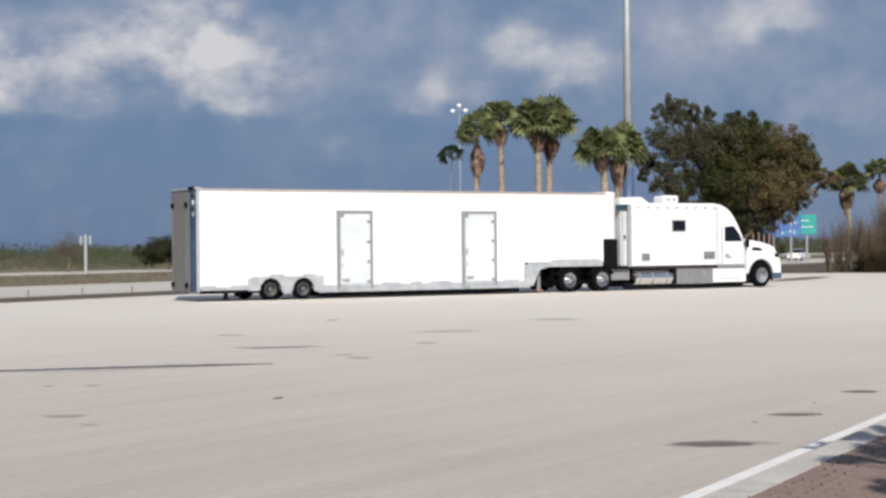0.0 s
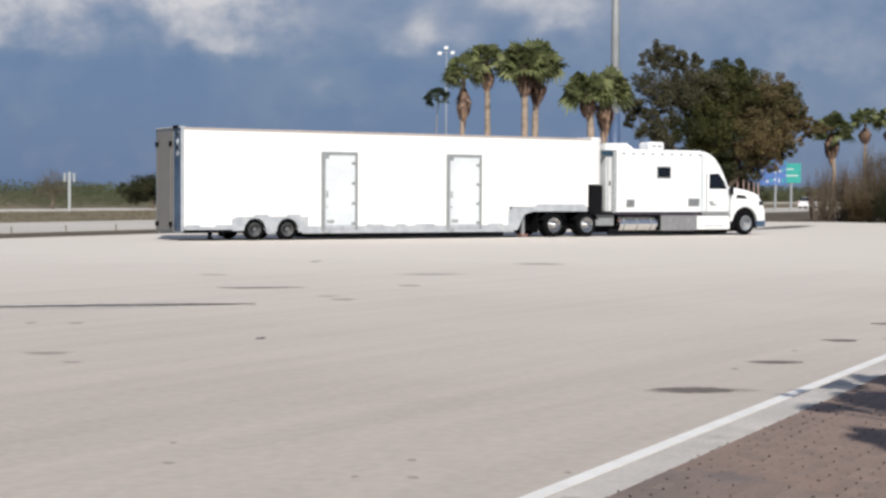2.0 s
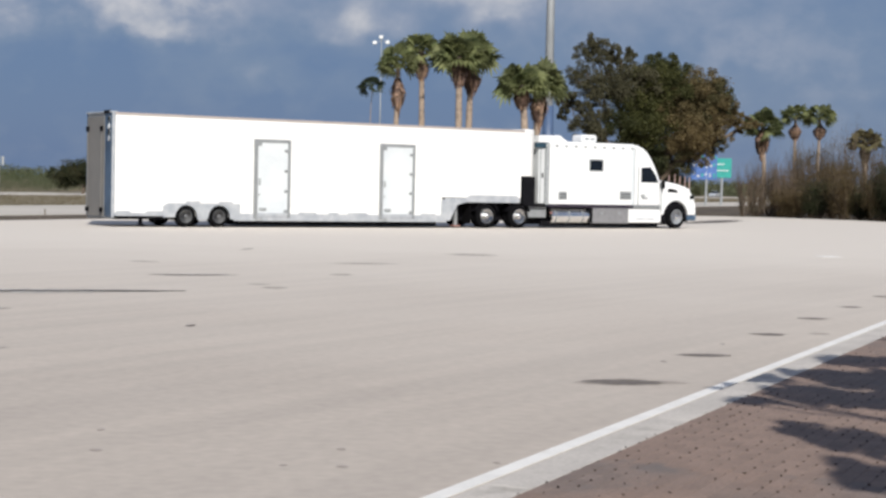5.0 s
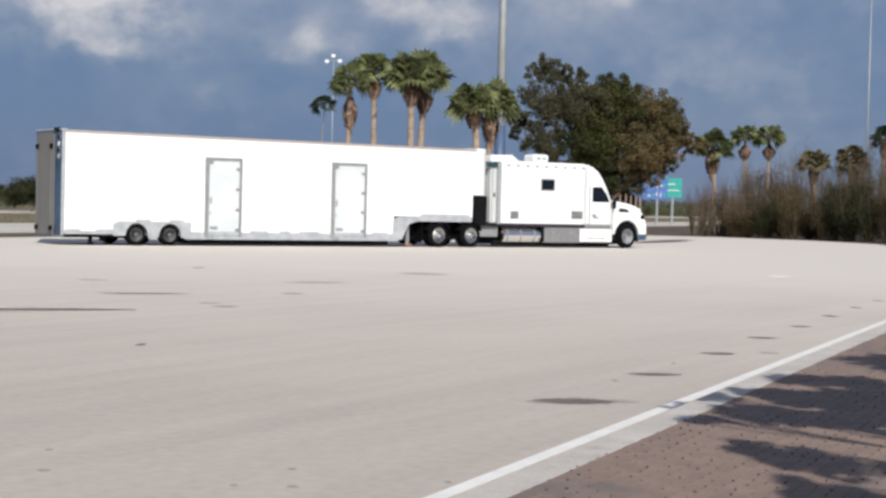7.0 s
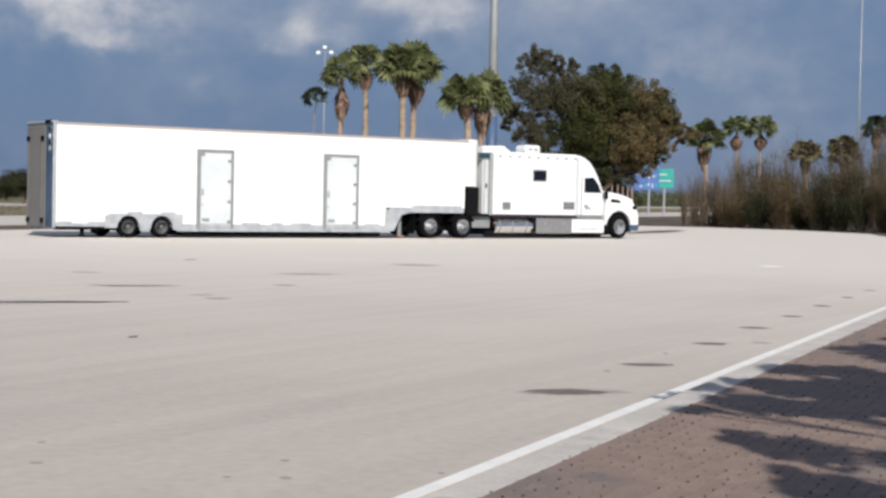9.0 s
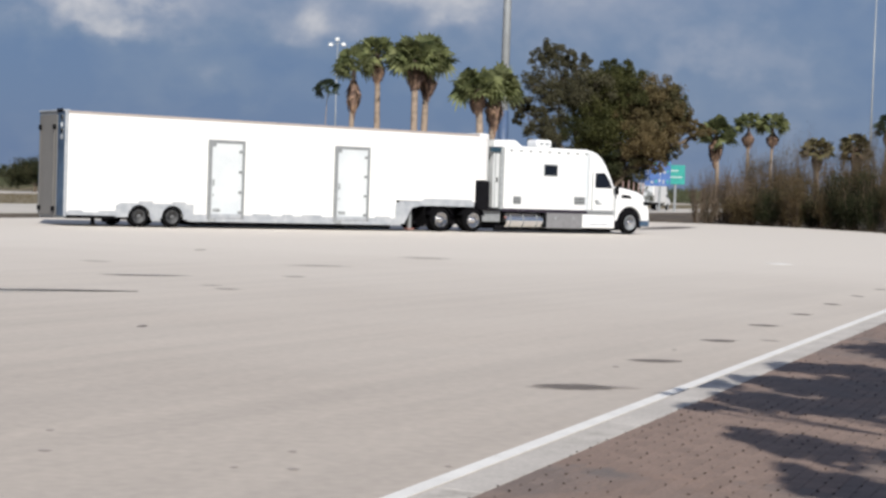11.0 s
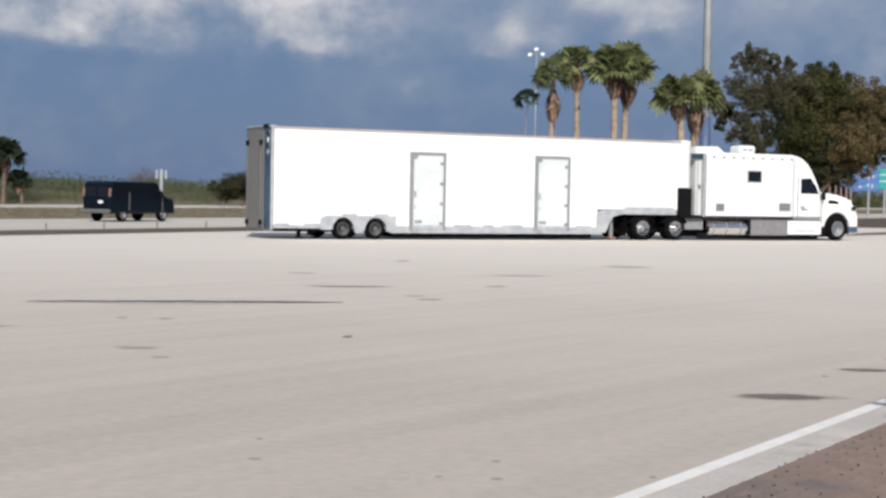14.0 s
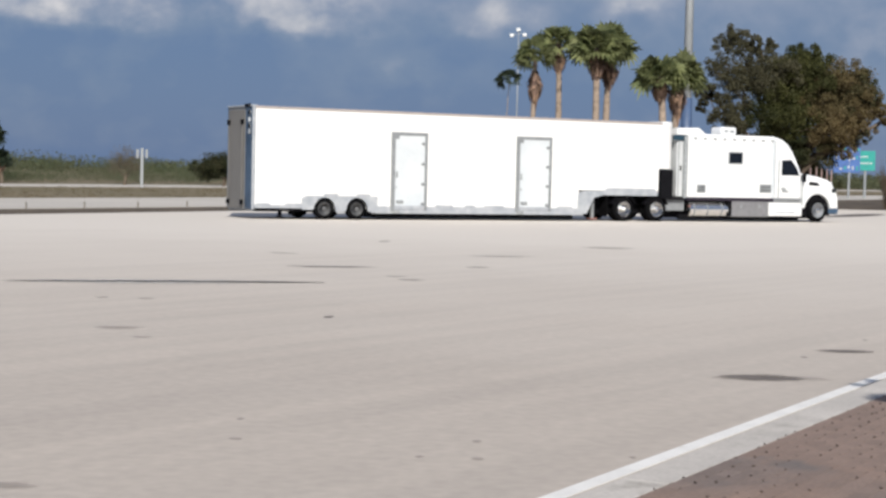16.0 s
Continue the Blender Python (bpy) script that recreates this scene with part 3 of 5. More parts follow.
    part("king_plate", bx(16.3, 17.9, 0.5, WIDE - 0.5, 1.02, 1.13), "dark", t)
    part("nose_access_box", bx(17.6, 18.25, 0.3, WIDE - 0.3, 1.14, 1.26, 0.02), "dark", t)
    return t


def build_tractor():
    base = 22.0
    k = empty("truck_tractor", LORRY @ pose(base, 0, 0), "white conventional lorry tractor with a long custom sleeper", "truck")
    V = lambda x: x - base

    def P(name, bm, m, label="", parent=None, smooth=False):
        bmesh.ops.translate(bm, verts=bm.verts, vec=(-base, 0, 0))
        return part(name, bm, m, parent or k, label, smooth)
    # chassis and wheels
    for y in (0.85, WIDE - 0.95):
        P("chassis_rail", bx(15.4, 27.3, y, y + 0.1, 0.62, 0.92, 0.01), "dark")
    P("fifth_wheel", bx(16.5, 17.7, 0.7, WIDE - 0.7, 0.92, 1.02, 0.03), "dark")
    for x in (16.27, 17.92):
        P("drive_axle", tb((x, 0.3, 0.5), (x, WIDE - 0.3, 0.5), 0.11), "dark")
        for y, f in ((0.02, -1), (WIDE - 0.02, 1)):
            wheel(k, V(x), y, 0.50, 0.50, 0.27, f, "chrome", 0.08, True)
            wheel(k, V(x), y - f * 0.32, 0.50, 0.50, 0.27, f, "dark", 0.08)
        P("mud_guard", pr(arch(x, 0.5, 0.62, 20, 160) + arch(x, 0.5, 0.58, 160, 20), 0.02, 0.62, "y"), "dark")
    P("mud_flap", bx(15.45, 15.48, 0.05, 0.65, 0.18, 1.0), "rubber")
    P("front_axle", tb((26.68, 0.3, 0.48), (26.68, WIDE - 0.3, 0.48), 0.09), "dark")
    wheel(k, V(26.68), 0.03, 0.53, 0.53, 0.28, -1, "alu", 0.05)
    wheel(k, V(26.68), WIDE - 0.03, 0.50, 0.50, 0.28, 1, "alu")
    # sleeper
    s = P("sleeper", bx(19.45, 24.12, 0.02, WIDE - 0.02, 0.98, 3.72, 0.06, seg=3), "cab_white", "tall white box sleeper with a small side window")
    P("sleeper_corner", bx(24.00, 24.16, 0.01, 0.10, 1.02, 3.60, 0.02), "panel", parent=s)
    P("rear_wall", bx(18.98, 19.47, 0.14, WIDE - 0.14, 1.05, 3.72, 0.03), "tan", "tan-grey recessed sleeper rear wall", s)
    P("rear_edge", bx(19.28, 19.46, 0.005, 0.15, 1.0, 3.62, 0.02), "vent", parent=s)
    P("rear_panel_seam", bx(19.04, 19.09, 0.125, 0.15, 1.1, 3.42, 0.008), "vent", parent=s)
    P("rear_header", bx(18.75, 19.46, 0.06, 0.16, 3.42, 3.64, 0.01), "header", "dark slate band under the roof fairing", s)
    P("rear_handle", bx(19.14, 19.21, 0.11, 0.14, 2.15, 2.35, 0.01), "dark", parent=s)
    P("roof_fairing", pr([(18.93, 3.64), (18.93, 3.94), (20.05, 3.97), (20.45, 3.72), (20.45, 3.64)], 0.08, WIDE - 0.08, "y", 0.03), "cab_white", "white tail fairing on the sleeper roof", s)
    ac = P("air_conditioner", bx(21.65, 22.5, 0.6, 1.4, 3.72, 4.08, 0.12, seg=4), "cab_white", "white rooftop air conditioner", s)
    for i in range(2):
        P("grille", bx(21.79 + i * 0.31, 22.02 + i * 0.31, 0.59, 0.61, 3.84, 3.95, 0.01), "vent", parent=ac)
    for i in range(9):
        x = 19.75 + i * 0.52
        P("marker_light", bx(x, x + 0.14, -0.02, 0.03, 3.49, 3.56, 0.01), "vent", parent=s)
    w = P("window", bx(21.64, 22.35, 0.0, 0.04, 2.51, 2.97, 0.02), "glass", "dark tinted sleeper window", s)
    P("window_frame", bx(21.60, 22.39, 0.004, 0.03, 2.47, 3.01, 0.02), "vent", parent=s)
    for x0, x1, z0, z1 in ((19.97, 20.42, 1.23, 1.58), (23.35, 23.98, 1.27, 1.64)):
        v = P("vent", bx(x0, x1, 0.0, 0.04, z0, z1, 0.01), "vent", "grey louvred vent panel", s)
        for i in range(5):
            z = z0 + 0.04 + i * (z1 - z0 - 0.06) / 5
            P("louvre", bx(x0 + 0.03, x1 - 0.03, -0.012, 0.01, z, z + 0.03), "dark" if i % 2 else "alu_dull", parent=v)
    P("side_seam", bx(22.9, 22.92, 0.014, 0.03, 1.05, 3.45), "panel", parent=s)
    P("sill_stripe", bx(19.45, 24.12, -0.004, 0.1, 0.90, 1.04, 0.01), "maroon", "dark maroon sill stripe", s)
    # side equipment under the sleeper
    tank = P("fuel_tank", tb((19.70, 0.36, 0.53), (21.74, 0.36, 0.53), 0.31, seg=28), "chrome", "polished cylindrical fuel tank", smooth=False)
    for x in (19.9, 20.6, 21.35):
        P("tank_strap", tb((x, 0.36, 0.53), (x + 0.05, 0.36, 0.53), 0.318, seg=28), "alu_dull", parent=tank)
    P("tank_cap", tb((19.62, 0.02, 0.66), (19.62, 0.10, 0.66), 0.05, seg=14), "rust", parent=tank)
    tb_ = P("toolbox", bx(21.84, 23.88, 0.03, 0.75, 0.22, 0.93, 0.025), "toolbox", "grey tread-plate side toolbox")
    for x in (22.3, 23.3):
        P("toolbox_latch", bx(x, x + 0.12, 0.005, 0.04, 0.62, 0.72, 0.01), "vent", parent=tb_)
    P("tank_step", bx(21.72, 21.86, 0.02, 0.6, 0.25, 0.9, 0.01), "dark")
    P("frame_cover", bx(18.45, 19.5, 0.25, 0.6, 0.45, 0.95, 0.02), "alu_dull")
    P("quarter_fender", bx(18.55, 19.35, 0.05, 0.5, 0.92, 1.0, 0.02), "dark")
    # cab
    prof = [(24.10, 0.92), (24.10, 3.70), (24.35, 3.68), (24.65, 3.58), (24.95, 3.38), (25.22, 3.05), (25.42, 2.72), (25.60, 2.38), (25.72, 2.12), (25.78, 1.2), (25.78, 0.92)]
    c = P("cab", pr(prof, 0.06, WIDE - 0.06, "y", 0.09, 3), "cab_white", "white cab with a raked windscreen", smooth=False)
    P("windscreen", pr([(24.98, 3.37), (25.24, 3.05), (25.44, 2.72), (25.63, 2.34), (25.60, 2.30), (25.20, 3.0), (24.95, 3.33)], 0.25, WIDE - 0.25, "y"), "glass", parent=c)
    d = P("cab_door", pr([(24.42, 1.02), (24.42, 2.80), (25.12, 2.86), (25.47, 2.35), (25.66, 2.02), (25.66, 1.02)], 0.035, 0.07, "y", 0.012), "cab_white", parent=c)
    P("window", pr([(24.56, 2.05), (24.56, 2.70), (25.08, 2.73), (25.40, 2.38), (25.56, 2.05)], 0.022, 0.05, "y", 0.008), "glass", "dark cab side window", d)
    for x in (24.40, 25.62):
        P("door_gap", bx(x, x + 0.03, 0.03, 0.06, 1.04, 2.0 if x > 25 else 2.75), "alu_dull", parent=c)
    P("door_badge", bx(24.62, 24.98, 0.022, 0.04, 1.30, 1.40, 0.01), "vent", parent=d)
    P("door_handle", bx(24.55, 24.80, 0.0, 0.04, 1.40, 1.52, 0.02), "vent", parent=d)
    P("belt_trim", bx(24.12, 25.70, 0.026, 0.07, 0.96, 1.06, 0.01), "alu_dull", parent=c)
    P("cab_gap", bx(24.10, 24.20, 0.03, 0.08, 1.0, 3.55, 0.01), "alu_dull", parent=c)
    P("fairing_shadow_line", bx(23.95, 25.78, 0.03, 0.06, 0.86, 0.92, 0.006), "alu_dull", parent=c)
    f = P("step_fairing", bx(23.92, 25.80, 0.05, 0.55, 0.25, 0.92, 0.06, seg=3), "cab_white", "white side step fairing")
    P("step", bx(24.3, 25.4, 0.035, 0.06, 0.40, 0.46, 0.008), "alu", parent=f)
    # bonnet with front wings
    hood = [(25.70, 0.95), (25.66, 2.18), (26.2, 2.12), (26.9, 2.02), (27.40, 1.90), (27.66, 1.78), (27.80, 1.55), (27.86, 1.0), (27.86, 0.75), (27.4, 0.75), (27.2, 0.95)]
    h = P("bonnet", pr(hood, 0.24, WIDE - 0.24, "y", 0.12, 3), "cab_white", "white sloping bonnet")
    wing = [(25.72, 0.62)] + [(25.70, 1.80), (26.1, 1.90), (26.7, 1.88), (27.3, 1.74), (27.7, 1.48), (27.84, 1.05), (27.86, 0.62)] + arch(26.68, 0.50, 0.74, 9, 171)
    P("front_wing", pr(wing, 0.05, 0.50, "y", 0.05, 3), "cab_white", parent=h)
    P("front_wing", pr(wing, WIDE - 0.50, WIDE - 0.05, "y", 0.05, 3), "cab_white", parent=h)
    P("wheel_liner", pr(arch(26.68, 0.5, 0.80) + [(25.88, 0.30), (27.48, 0.30)], 0.18, 0.23, "y"), "dark", parent=h)
    P("bonnet_seam", bx(25.74, 25.79, 0.03, 0.45, 0.70, 2.10, 0.005), "vent", parent=h)
    P("wing_crease", bx(26.1, 27.6, 0.035, 0.06, 1.28, 1.31), "panel", parent=h)
    P("headlight", bx(27.45, 27.72, 0.035, 0.2, 1.32, 1.52, 0.04), "glass", parent=h)
    P("headlight", bx(27.45, 27.72, WIDE - 0.2, WIDE - 0.035, 1.32, 1.52, 0.04), "glass", parent=h)
    P("air_intake", pr([(26.12, 1.64), (26.18, 1.80), (26.62, 1.76), (26.78, 1.62)], 0.03, 0.07, "y", 0.01), "dark", "dark side air intake", h)
    P("grille", bx(27.80, 27.90, 0.75, WIDE - 0.75, 0.80, 1.65, 0.02), "chrome", "bright radiator grille", h)
    P("bumper", bx(27.40, 27.96, 0.10, WIDE - 0.10, 0.36, 0.70, 0.10, seg=3), "slate", "front bumper coloured dark blue-grey for its shade")
    m = P("mirror", bx(25.66, 25.78, -0.20, -0.06, 1.78, 2.16, 0.03), "dark", "black door mirror on an arm", c)
    P("mirror_arm", tb((25.7, 0.06, 2.0), (25.7, -0.1, 2.0), 0.02, seg=8), "dark", parent=m)
    P("horn", tb((24.6, 1.1, 3.70), (25.0, 1.1, 3.66), 0.05, 0.08, seg=12), "chrome", parent=c)
    # black pieces added to fill the gap under the tractor with shade
    P("under_shade_bar", bx(19.3, 25.85, 0.34, 0.48, 0.07, 0.30, 0.02), "dark", "black bar added as shade under the chassis")
    P("belly_shade_block", bx(18.6, 24.2, 0.72, WIDE - 0.72, 0.15, 0.92), "dark")
    P("underbody_shade_block", bx(24.2, 27.2, 0.5, WIDE - 0.5, 0.16, 0.95), "dark")
    P("gap_fairing", bx(18.12, 18.76, 0.06, 1.3, 0.92, 2.17, 0.04), "dark", "black box behind the sleeper under the trailer nose")
    return k


build_trailer()
build_tractor()


# ---- trees ----
def fan_leaf(bm, base, way, size, rng, blades=9):
    """A palmetto leaf: a folded fan at the end of a stalk, its rim cut into points that droop."""
    way = way.normalized()
    side = way.cross(Vector((0, 0, 1)))
    side = side.normalized() if side.length > 0.05 else Vector((1, 0, 0))
    up = side.cross(way)
    twist = rng.uniform(-1.1, 1.1)
    side, up = side * math.cos(twist) + up * math.sin(twist), up * math.cos(twist) - side * math.sin(twist)
    tip = base + way * size * rng.uniform(0.45, 0.6)
    w = 0.02
    bm.faces.new([bm.verts.new(p) for p in (base + side * w, base - side * w, tip - side * w, tip + side * w)])
    hub = bm.verts.new(tip)
    cup, droop = rng.uniform(0.05, 0.35), rng.uniform(0.15, 0.55)
    rim = []
    for i in range(2 * blades + 1):
        a = radians(-98 + 196 * i / (2 * blades) + rng.uniform(-3, 3))
        ln = size * (rng.uniform(0.50, 0.66) if i % 2 else 0.36) * (1 - 0.22 * abs(math.sin(a)))
        d = way * math.cos(a) + side * math.sin(a) - up * cup * abs(math.sin(a)) + up * (0.06 if i % 2 else -0.06)
        rim.append(bm.verts.new(tip + d * ln + Vector((0, 0, -ln * droop * (1.3 if i % 2 else 0.6)))))
    for p, q in zip(rim, rim[1:]):
        bm.faces.new((hub, p, q))


def palm(x, y, height, crown, seed, label, trunk_r=0.19, skirt=1.2, leaves=46, lean=0.0, skirt_r=0.42, z0=-0.06, leaf="palm_leaf", bark="palm_bark", flat=1.0, gap=0.0):
    rng = random.Random(seed)
    t = empty("palm_tree", pose(x, y, z0), label, "palm tree", "palms round the lot")
    top = height - crown * 0.50
    bm = bmesh.new()
    rings = []
    n = 14
    for i in range(n + 1):
        u = i / n
        r = trunk_r * (1.25 - 0.35 * u + rng.uniform(-0.07, 0.07)) * (1.25 if u < 0.06 else 1)
        rings.append([bm.verts.new((lean * u * u + r * math.cos(j * math.tau / 10), r * math.sin(j * math.tau / 10), top * u)) for j in range(10)])
    for a, b in zip(rings, rings[1:]):
        for j in range(10):
            bm.faces.new((a[j], a[(j + 1) % 10], b[(j + 1) % 10], b[j]))
    part("trunk", bm, bark, t, smooth=True)
    heart = Vector((lean, 0, top))
    bm = bmesh.new()
    leaves = int(leaves * 1.5)
    for i in range(leaves):
        u = (i + 0.5) / leaves
        el = math.asin(max(-0.6, min(0.98, 1 - 1.42 * u)))
        az = i * 2.399 + rng.uniform(-0.3, 0.3)
        way = Vector((math.cos(az) * math.cos(el), math.sin(az) * math.cos(el), math.sin(el) * flat + 0.18))
        fan_leaf(bm, heart + Vector((0, 0, rng.uniform(-0.2, 0.2))), way, crown * rng.uniform(0.44, 0.53), rng)
    part("crown", bm, leaf, t)
    if skirt > 0:
        bm = bmesh.new()
        for i in range(150):
            az, u = rng.uniform(0, math.tau), rng.random()
            rr = skirt_r * rng.uniform(0.75, 1.2) * (0.62 + 0.5 * math.sin(math.pi * min(1, u * 1.25)) - 0.35 * u * u)
            a = heart + Vector((math.cos(az) * trunk_r, math.sin(az) * trunk_r, 0.1 - gap - u * skirt * 0.6))
            b = heart + Vector((math.cos(az) * rr, math.sin(az) * rr, -0.35 - gap - u * skirt * 0.75))
            c = heart + Vector((math.cos(az) * rr * 0.7, math.sin(az) * rr * 0.7, -0.7 - gap - u * skirt * 0.8 - rng.uniform(0, 0.25)))
            s = Vector((-math.sin(az), math.cos(az), 0)) * rng.uniform(0.05, 0.13)
            bm.faces.new([bm.verts.new(v) for v in (a - s, a + s, b + s, b - s)])
            bm.faces.new([bm.verts.new(v) for v in (b - s, b + s, c + s * 0.3, c - s * 0.3)])
        part("dead_fronds", bm, "thatch", t, "hanging skirt of brown dead fronds")
    return t


def leaf_cloud(verts, faces, centre, radii, count, size, rng, hollow=0.5, soft=False):
    """Many small leaves through an uneven lump."""
    c = Vector(centre)
    for _ in range(count):
        v = Vector((rng.gauss(0, 1), rng.gauss(0, 1), rng.gauss(0, 1)))
        v = v * min(0.62, 1.15 / v.length) if soft else v.normalized() * (hollow + (1 - hollow) * rng.random() ** 0.7)
        p = c + Vector((v.x * radii[0], v.y * radii[1], v.z * radii[2]))
        a = Vector((rng.gauss(0, 1), rng.gauss(0, 1), rng.gauss(0, 1))).normalized()
        b = a.cross(Vector((rng.gauss(0, 1), rng.gauss(0, 1), rng.gauss(0, 1)))).normalized()
        s = size * rng.uniform(0.6, 1.4)
        n = len(verts)
        verts.extend((p - a * s, p + b * s * 0.5, p + a * s, p - b * s * 0.5))
        faces.append((n, n + 1, n + 2, n + 3))


def cloud_part(name, verts, faces, material, parent=None, label=""):
    me = bpy.data.meshes.new(name)
    me.from_pydata([tuple(v) for v in verts], [], faces)
    me.materials.append(M[material])
    ob = new(name, me)
    ob.parent = parent
    if label:
        ob["label"] = label
    return ob


def limb(bm, a, b, r0, r1, rng, bend=0.15, n=4):
    a, b = Vector(a), Vector(b)
    pts = [a.lerp(b, i / n) + Vector((rng.uniform(-1, 1), rng.uniform(-1, 1), rng.uniform(-1, 1))) * (b - a).length * bend * (0 if i in (0, n) else 0.5) for i in range(n + 1)]
    for i in range(n):
        tube(bm, pts[i], pts[i + 1], r0 + (r1 - r0) * i / n, r0 + (r1 - r0) * (i + 1) / n, 8, cap=(i == n - 1))


def broad_tree(x, y, label, lumps, leaf, count, size, seed, trunk_r=0.35, fork=2.4, name="oak_tree", category="tree", group="", sprigs=0):
    """A trunk that forks into limbs, each ending in a lump of leaves."""
    rng = random.Random(seed)
    t = empty(name, pose(x, y, -0.06), label, category, group)
    bm = bmesh.new()
    limb(bm, (0, 0, 0), (0.15, 0, fork), trunk_r * 1.25, trunk_r, rng, 0.05)
    full = [tuple(a) + (leaf, 1.0)[len(a) - 6:] for a in lumps]
    lumps = [a[:6] for a in full]
    for (cx, cy, cz, rx, ry, rz) in lumps:
        mid = Vector((cx * 0.45, cy * 0.45, fork + (cz - fork) * 0.45))
        limb(bm, (0.15, 0, fork - 0.15), mid, trunk_r * 0.62, trunk_r * 0.36, rng, 0.12)
        limb(bm, mid, (cx, cy, cz), trunk_r * 0.36, trunk_r * 0.12, rng, 0.2)
        for _ in range(4):
            e = Vector((cx + rng.uniform(-1, 1) * rx * 0.9, cy + rng.uniform(-1, 1) * ry * 0.9, cz + rng.uniform(-0.7, 1.05) * rz))
            limb(bm, mid.lerp(Vector((cx, cy, cz)), 0.6), e, trunk_r * 0.14, 0.02, rng, 0.2, 3)
    part("trunk", bm, "bark", t)
    mesh = {}
    vol = sum(a[3] * a[4] * a[5] for a in lumps)
    for (cx, cy, cz, rx, ry, rz, kind, dense) in full:
        verts, faces = mesh.setdefault(kind, ([], []))
        k = max(9, int(240 * (rx * ry * rz / vol) * len(lumps) ** 0.5))
        share = count * dense * (rx * ry * rz) / vol
        for _ in range(k):
            v = Vector((rng.gauss(0, 1), rng.gauss(0, 1), rng.gauss(0, 1))).normalized() * rng.uniform(0.3, 1.05)
            f = rng.uniform(0.12, 0.42)
            leaf_cloud(verts, faces, (cx + v.x * rx, cy + v.y * ry, cz + v.z * rz), (rx * f, ry * f, rz * f * 0.8), int(share / k), size, rng, 0.2, True)
        for _ in range(22):
            v = Vector((rng.gauss(0, 1), rng.gauss(0, 1), rng.gauss(0.3, 1))).normalized() * rng.uniform(0.95, 1.28)
            leaf_cloud(verts, faces, (cx + v.x * rx, cy + v.y * ry, cz + v.z * rz), (rx * 0.16, ry * 0.16, rz * 0.2), int(count * dense * 0.004 / len(lumps) ** 0.5), size, rng, 0.1, True)
    for kind, (verts, faces) in mesh.items():
        cloud_part("crown", verts, faces, kind, t)
    return t


def build_palms():
    near = "tall cabbage palm with a round green crown beside the lot"
    palm(-6.7, 100.0, 10.75, 2.9, 11, "tall cabbage palm with a long brown skirt of dead fronds", 0.15, 2.0, 30, 0.1, 0.46, flat=0.8, gap=0.9)
    palm(-10.6, 126.0, 10.6, 2.3, 12, "slim distant cabbage palm with a thin drooping crown", 0.03, 0, 16, 0.25, 0.2, flat=1.1, leaf="dark_palm")
    palm(-5.15, 102.5, 11.9, 2.9, 13, near, 0.18, 1.2, 40, -0.1, 0.50, gap=0.45)
    palm(-2.7, 100.0, 11.7, 3.6, 14, near, 0.20, 1.6, 46, -0.05, 0.52, gap=0.2)
    palm(-2.15, 101.5, 11.9, 3.8, 15, near, 0.19, 1.9, 46, 0.15, 0.58, gap=0.5)
    palm(1.55, 98.0, 9.8, 3.5, 16, near, 0.22, 0.9, 46, -0.3, 0.5, flat=0.8, gap=0.2)
    palm(2.15, 101.5, 10.15, 3.7, 17, near, 0.20, 2.6, 46, 0.2, 0.55, flat=0.8, gap=0.3)
    far = "cabbage palm standing in the brush beyond the lot"
    palm(21.7, 131.0, 8.8, 3.5, 21, far, 0.17, 2.2, 40, -0.3, 0.62, gap=0.2)
    palm(27.75, 151.0, 10.4, 3.1, 22, far, 0.13, 0.9, 28, 0.0, 0.58, flat=0.75, gap=0.75)
    palm(30.05, 151.5, 10.6, 3.3, 23, far, 0.13, 0.9, 28, 0.1, 0.58, flat=0.75, gap=0.75)
    palm(27.55, 121.0, 7.1, 2.8, 24, far + ", browned", 0.18, 1.6, 30, 0.0, 0.4, leaf="olive_palm", flat=0.6)
    palm(30.0, 119.0, 7.2, 2.7, 25, far + ", browned", 0.18, 1.6, 30, 0.0, 0.45, leaf="olive_palm")
    palm(31.9, 118.0, 8.8, 2.7, 26, far, 0.16, 1.2, 22, 0.2, 0.4, leaf="dark_palm")
    hwy = "low dark palm beside the far carriageway"
    for x, y, h, c, n, r, b, ln in ((-60.0, 140.0, 6.6, 3.8, 31, 0.20, 1.8, 0.2), (-61.9, 141.0, 5.4, 3.8, 32, 0.22, 1.8, -0.2), (-58.6, 141.0, 3.6, 2.6, 33, 0.12, 0.8, -0.3), (-63.2, 139.0, 6.4, 3.6, 34, 0.2, 1.8, 0.2)):
        palm(x, y, h, c, n, hwy, r, b, 56, ln, 0.5, leaf="dark_palm", bark="bark")


build_palms()

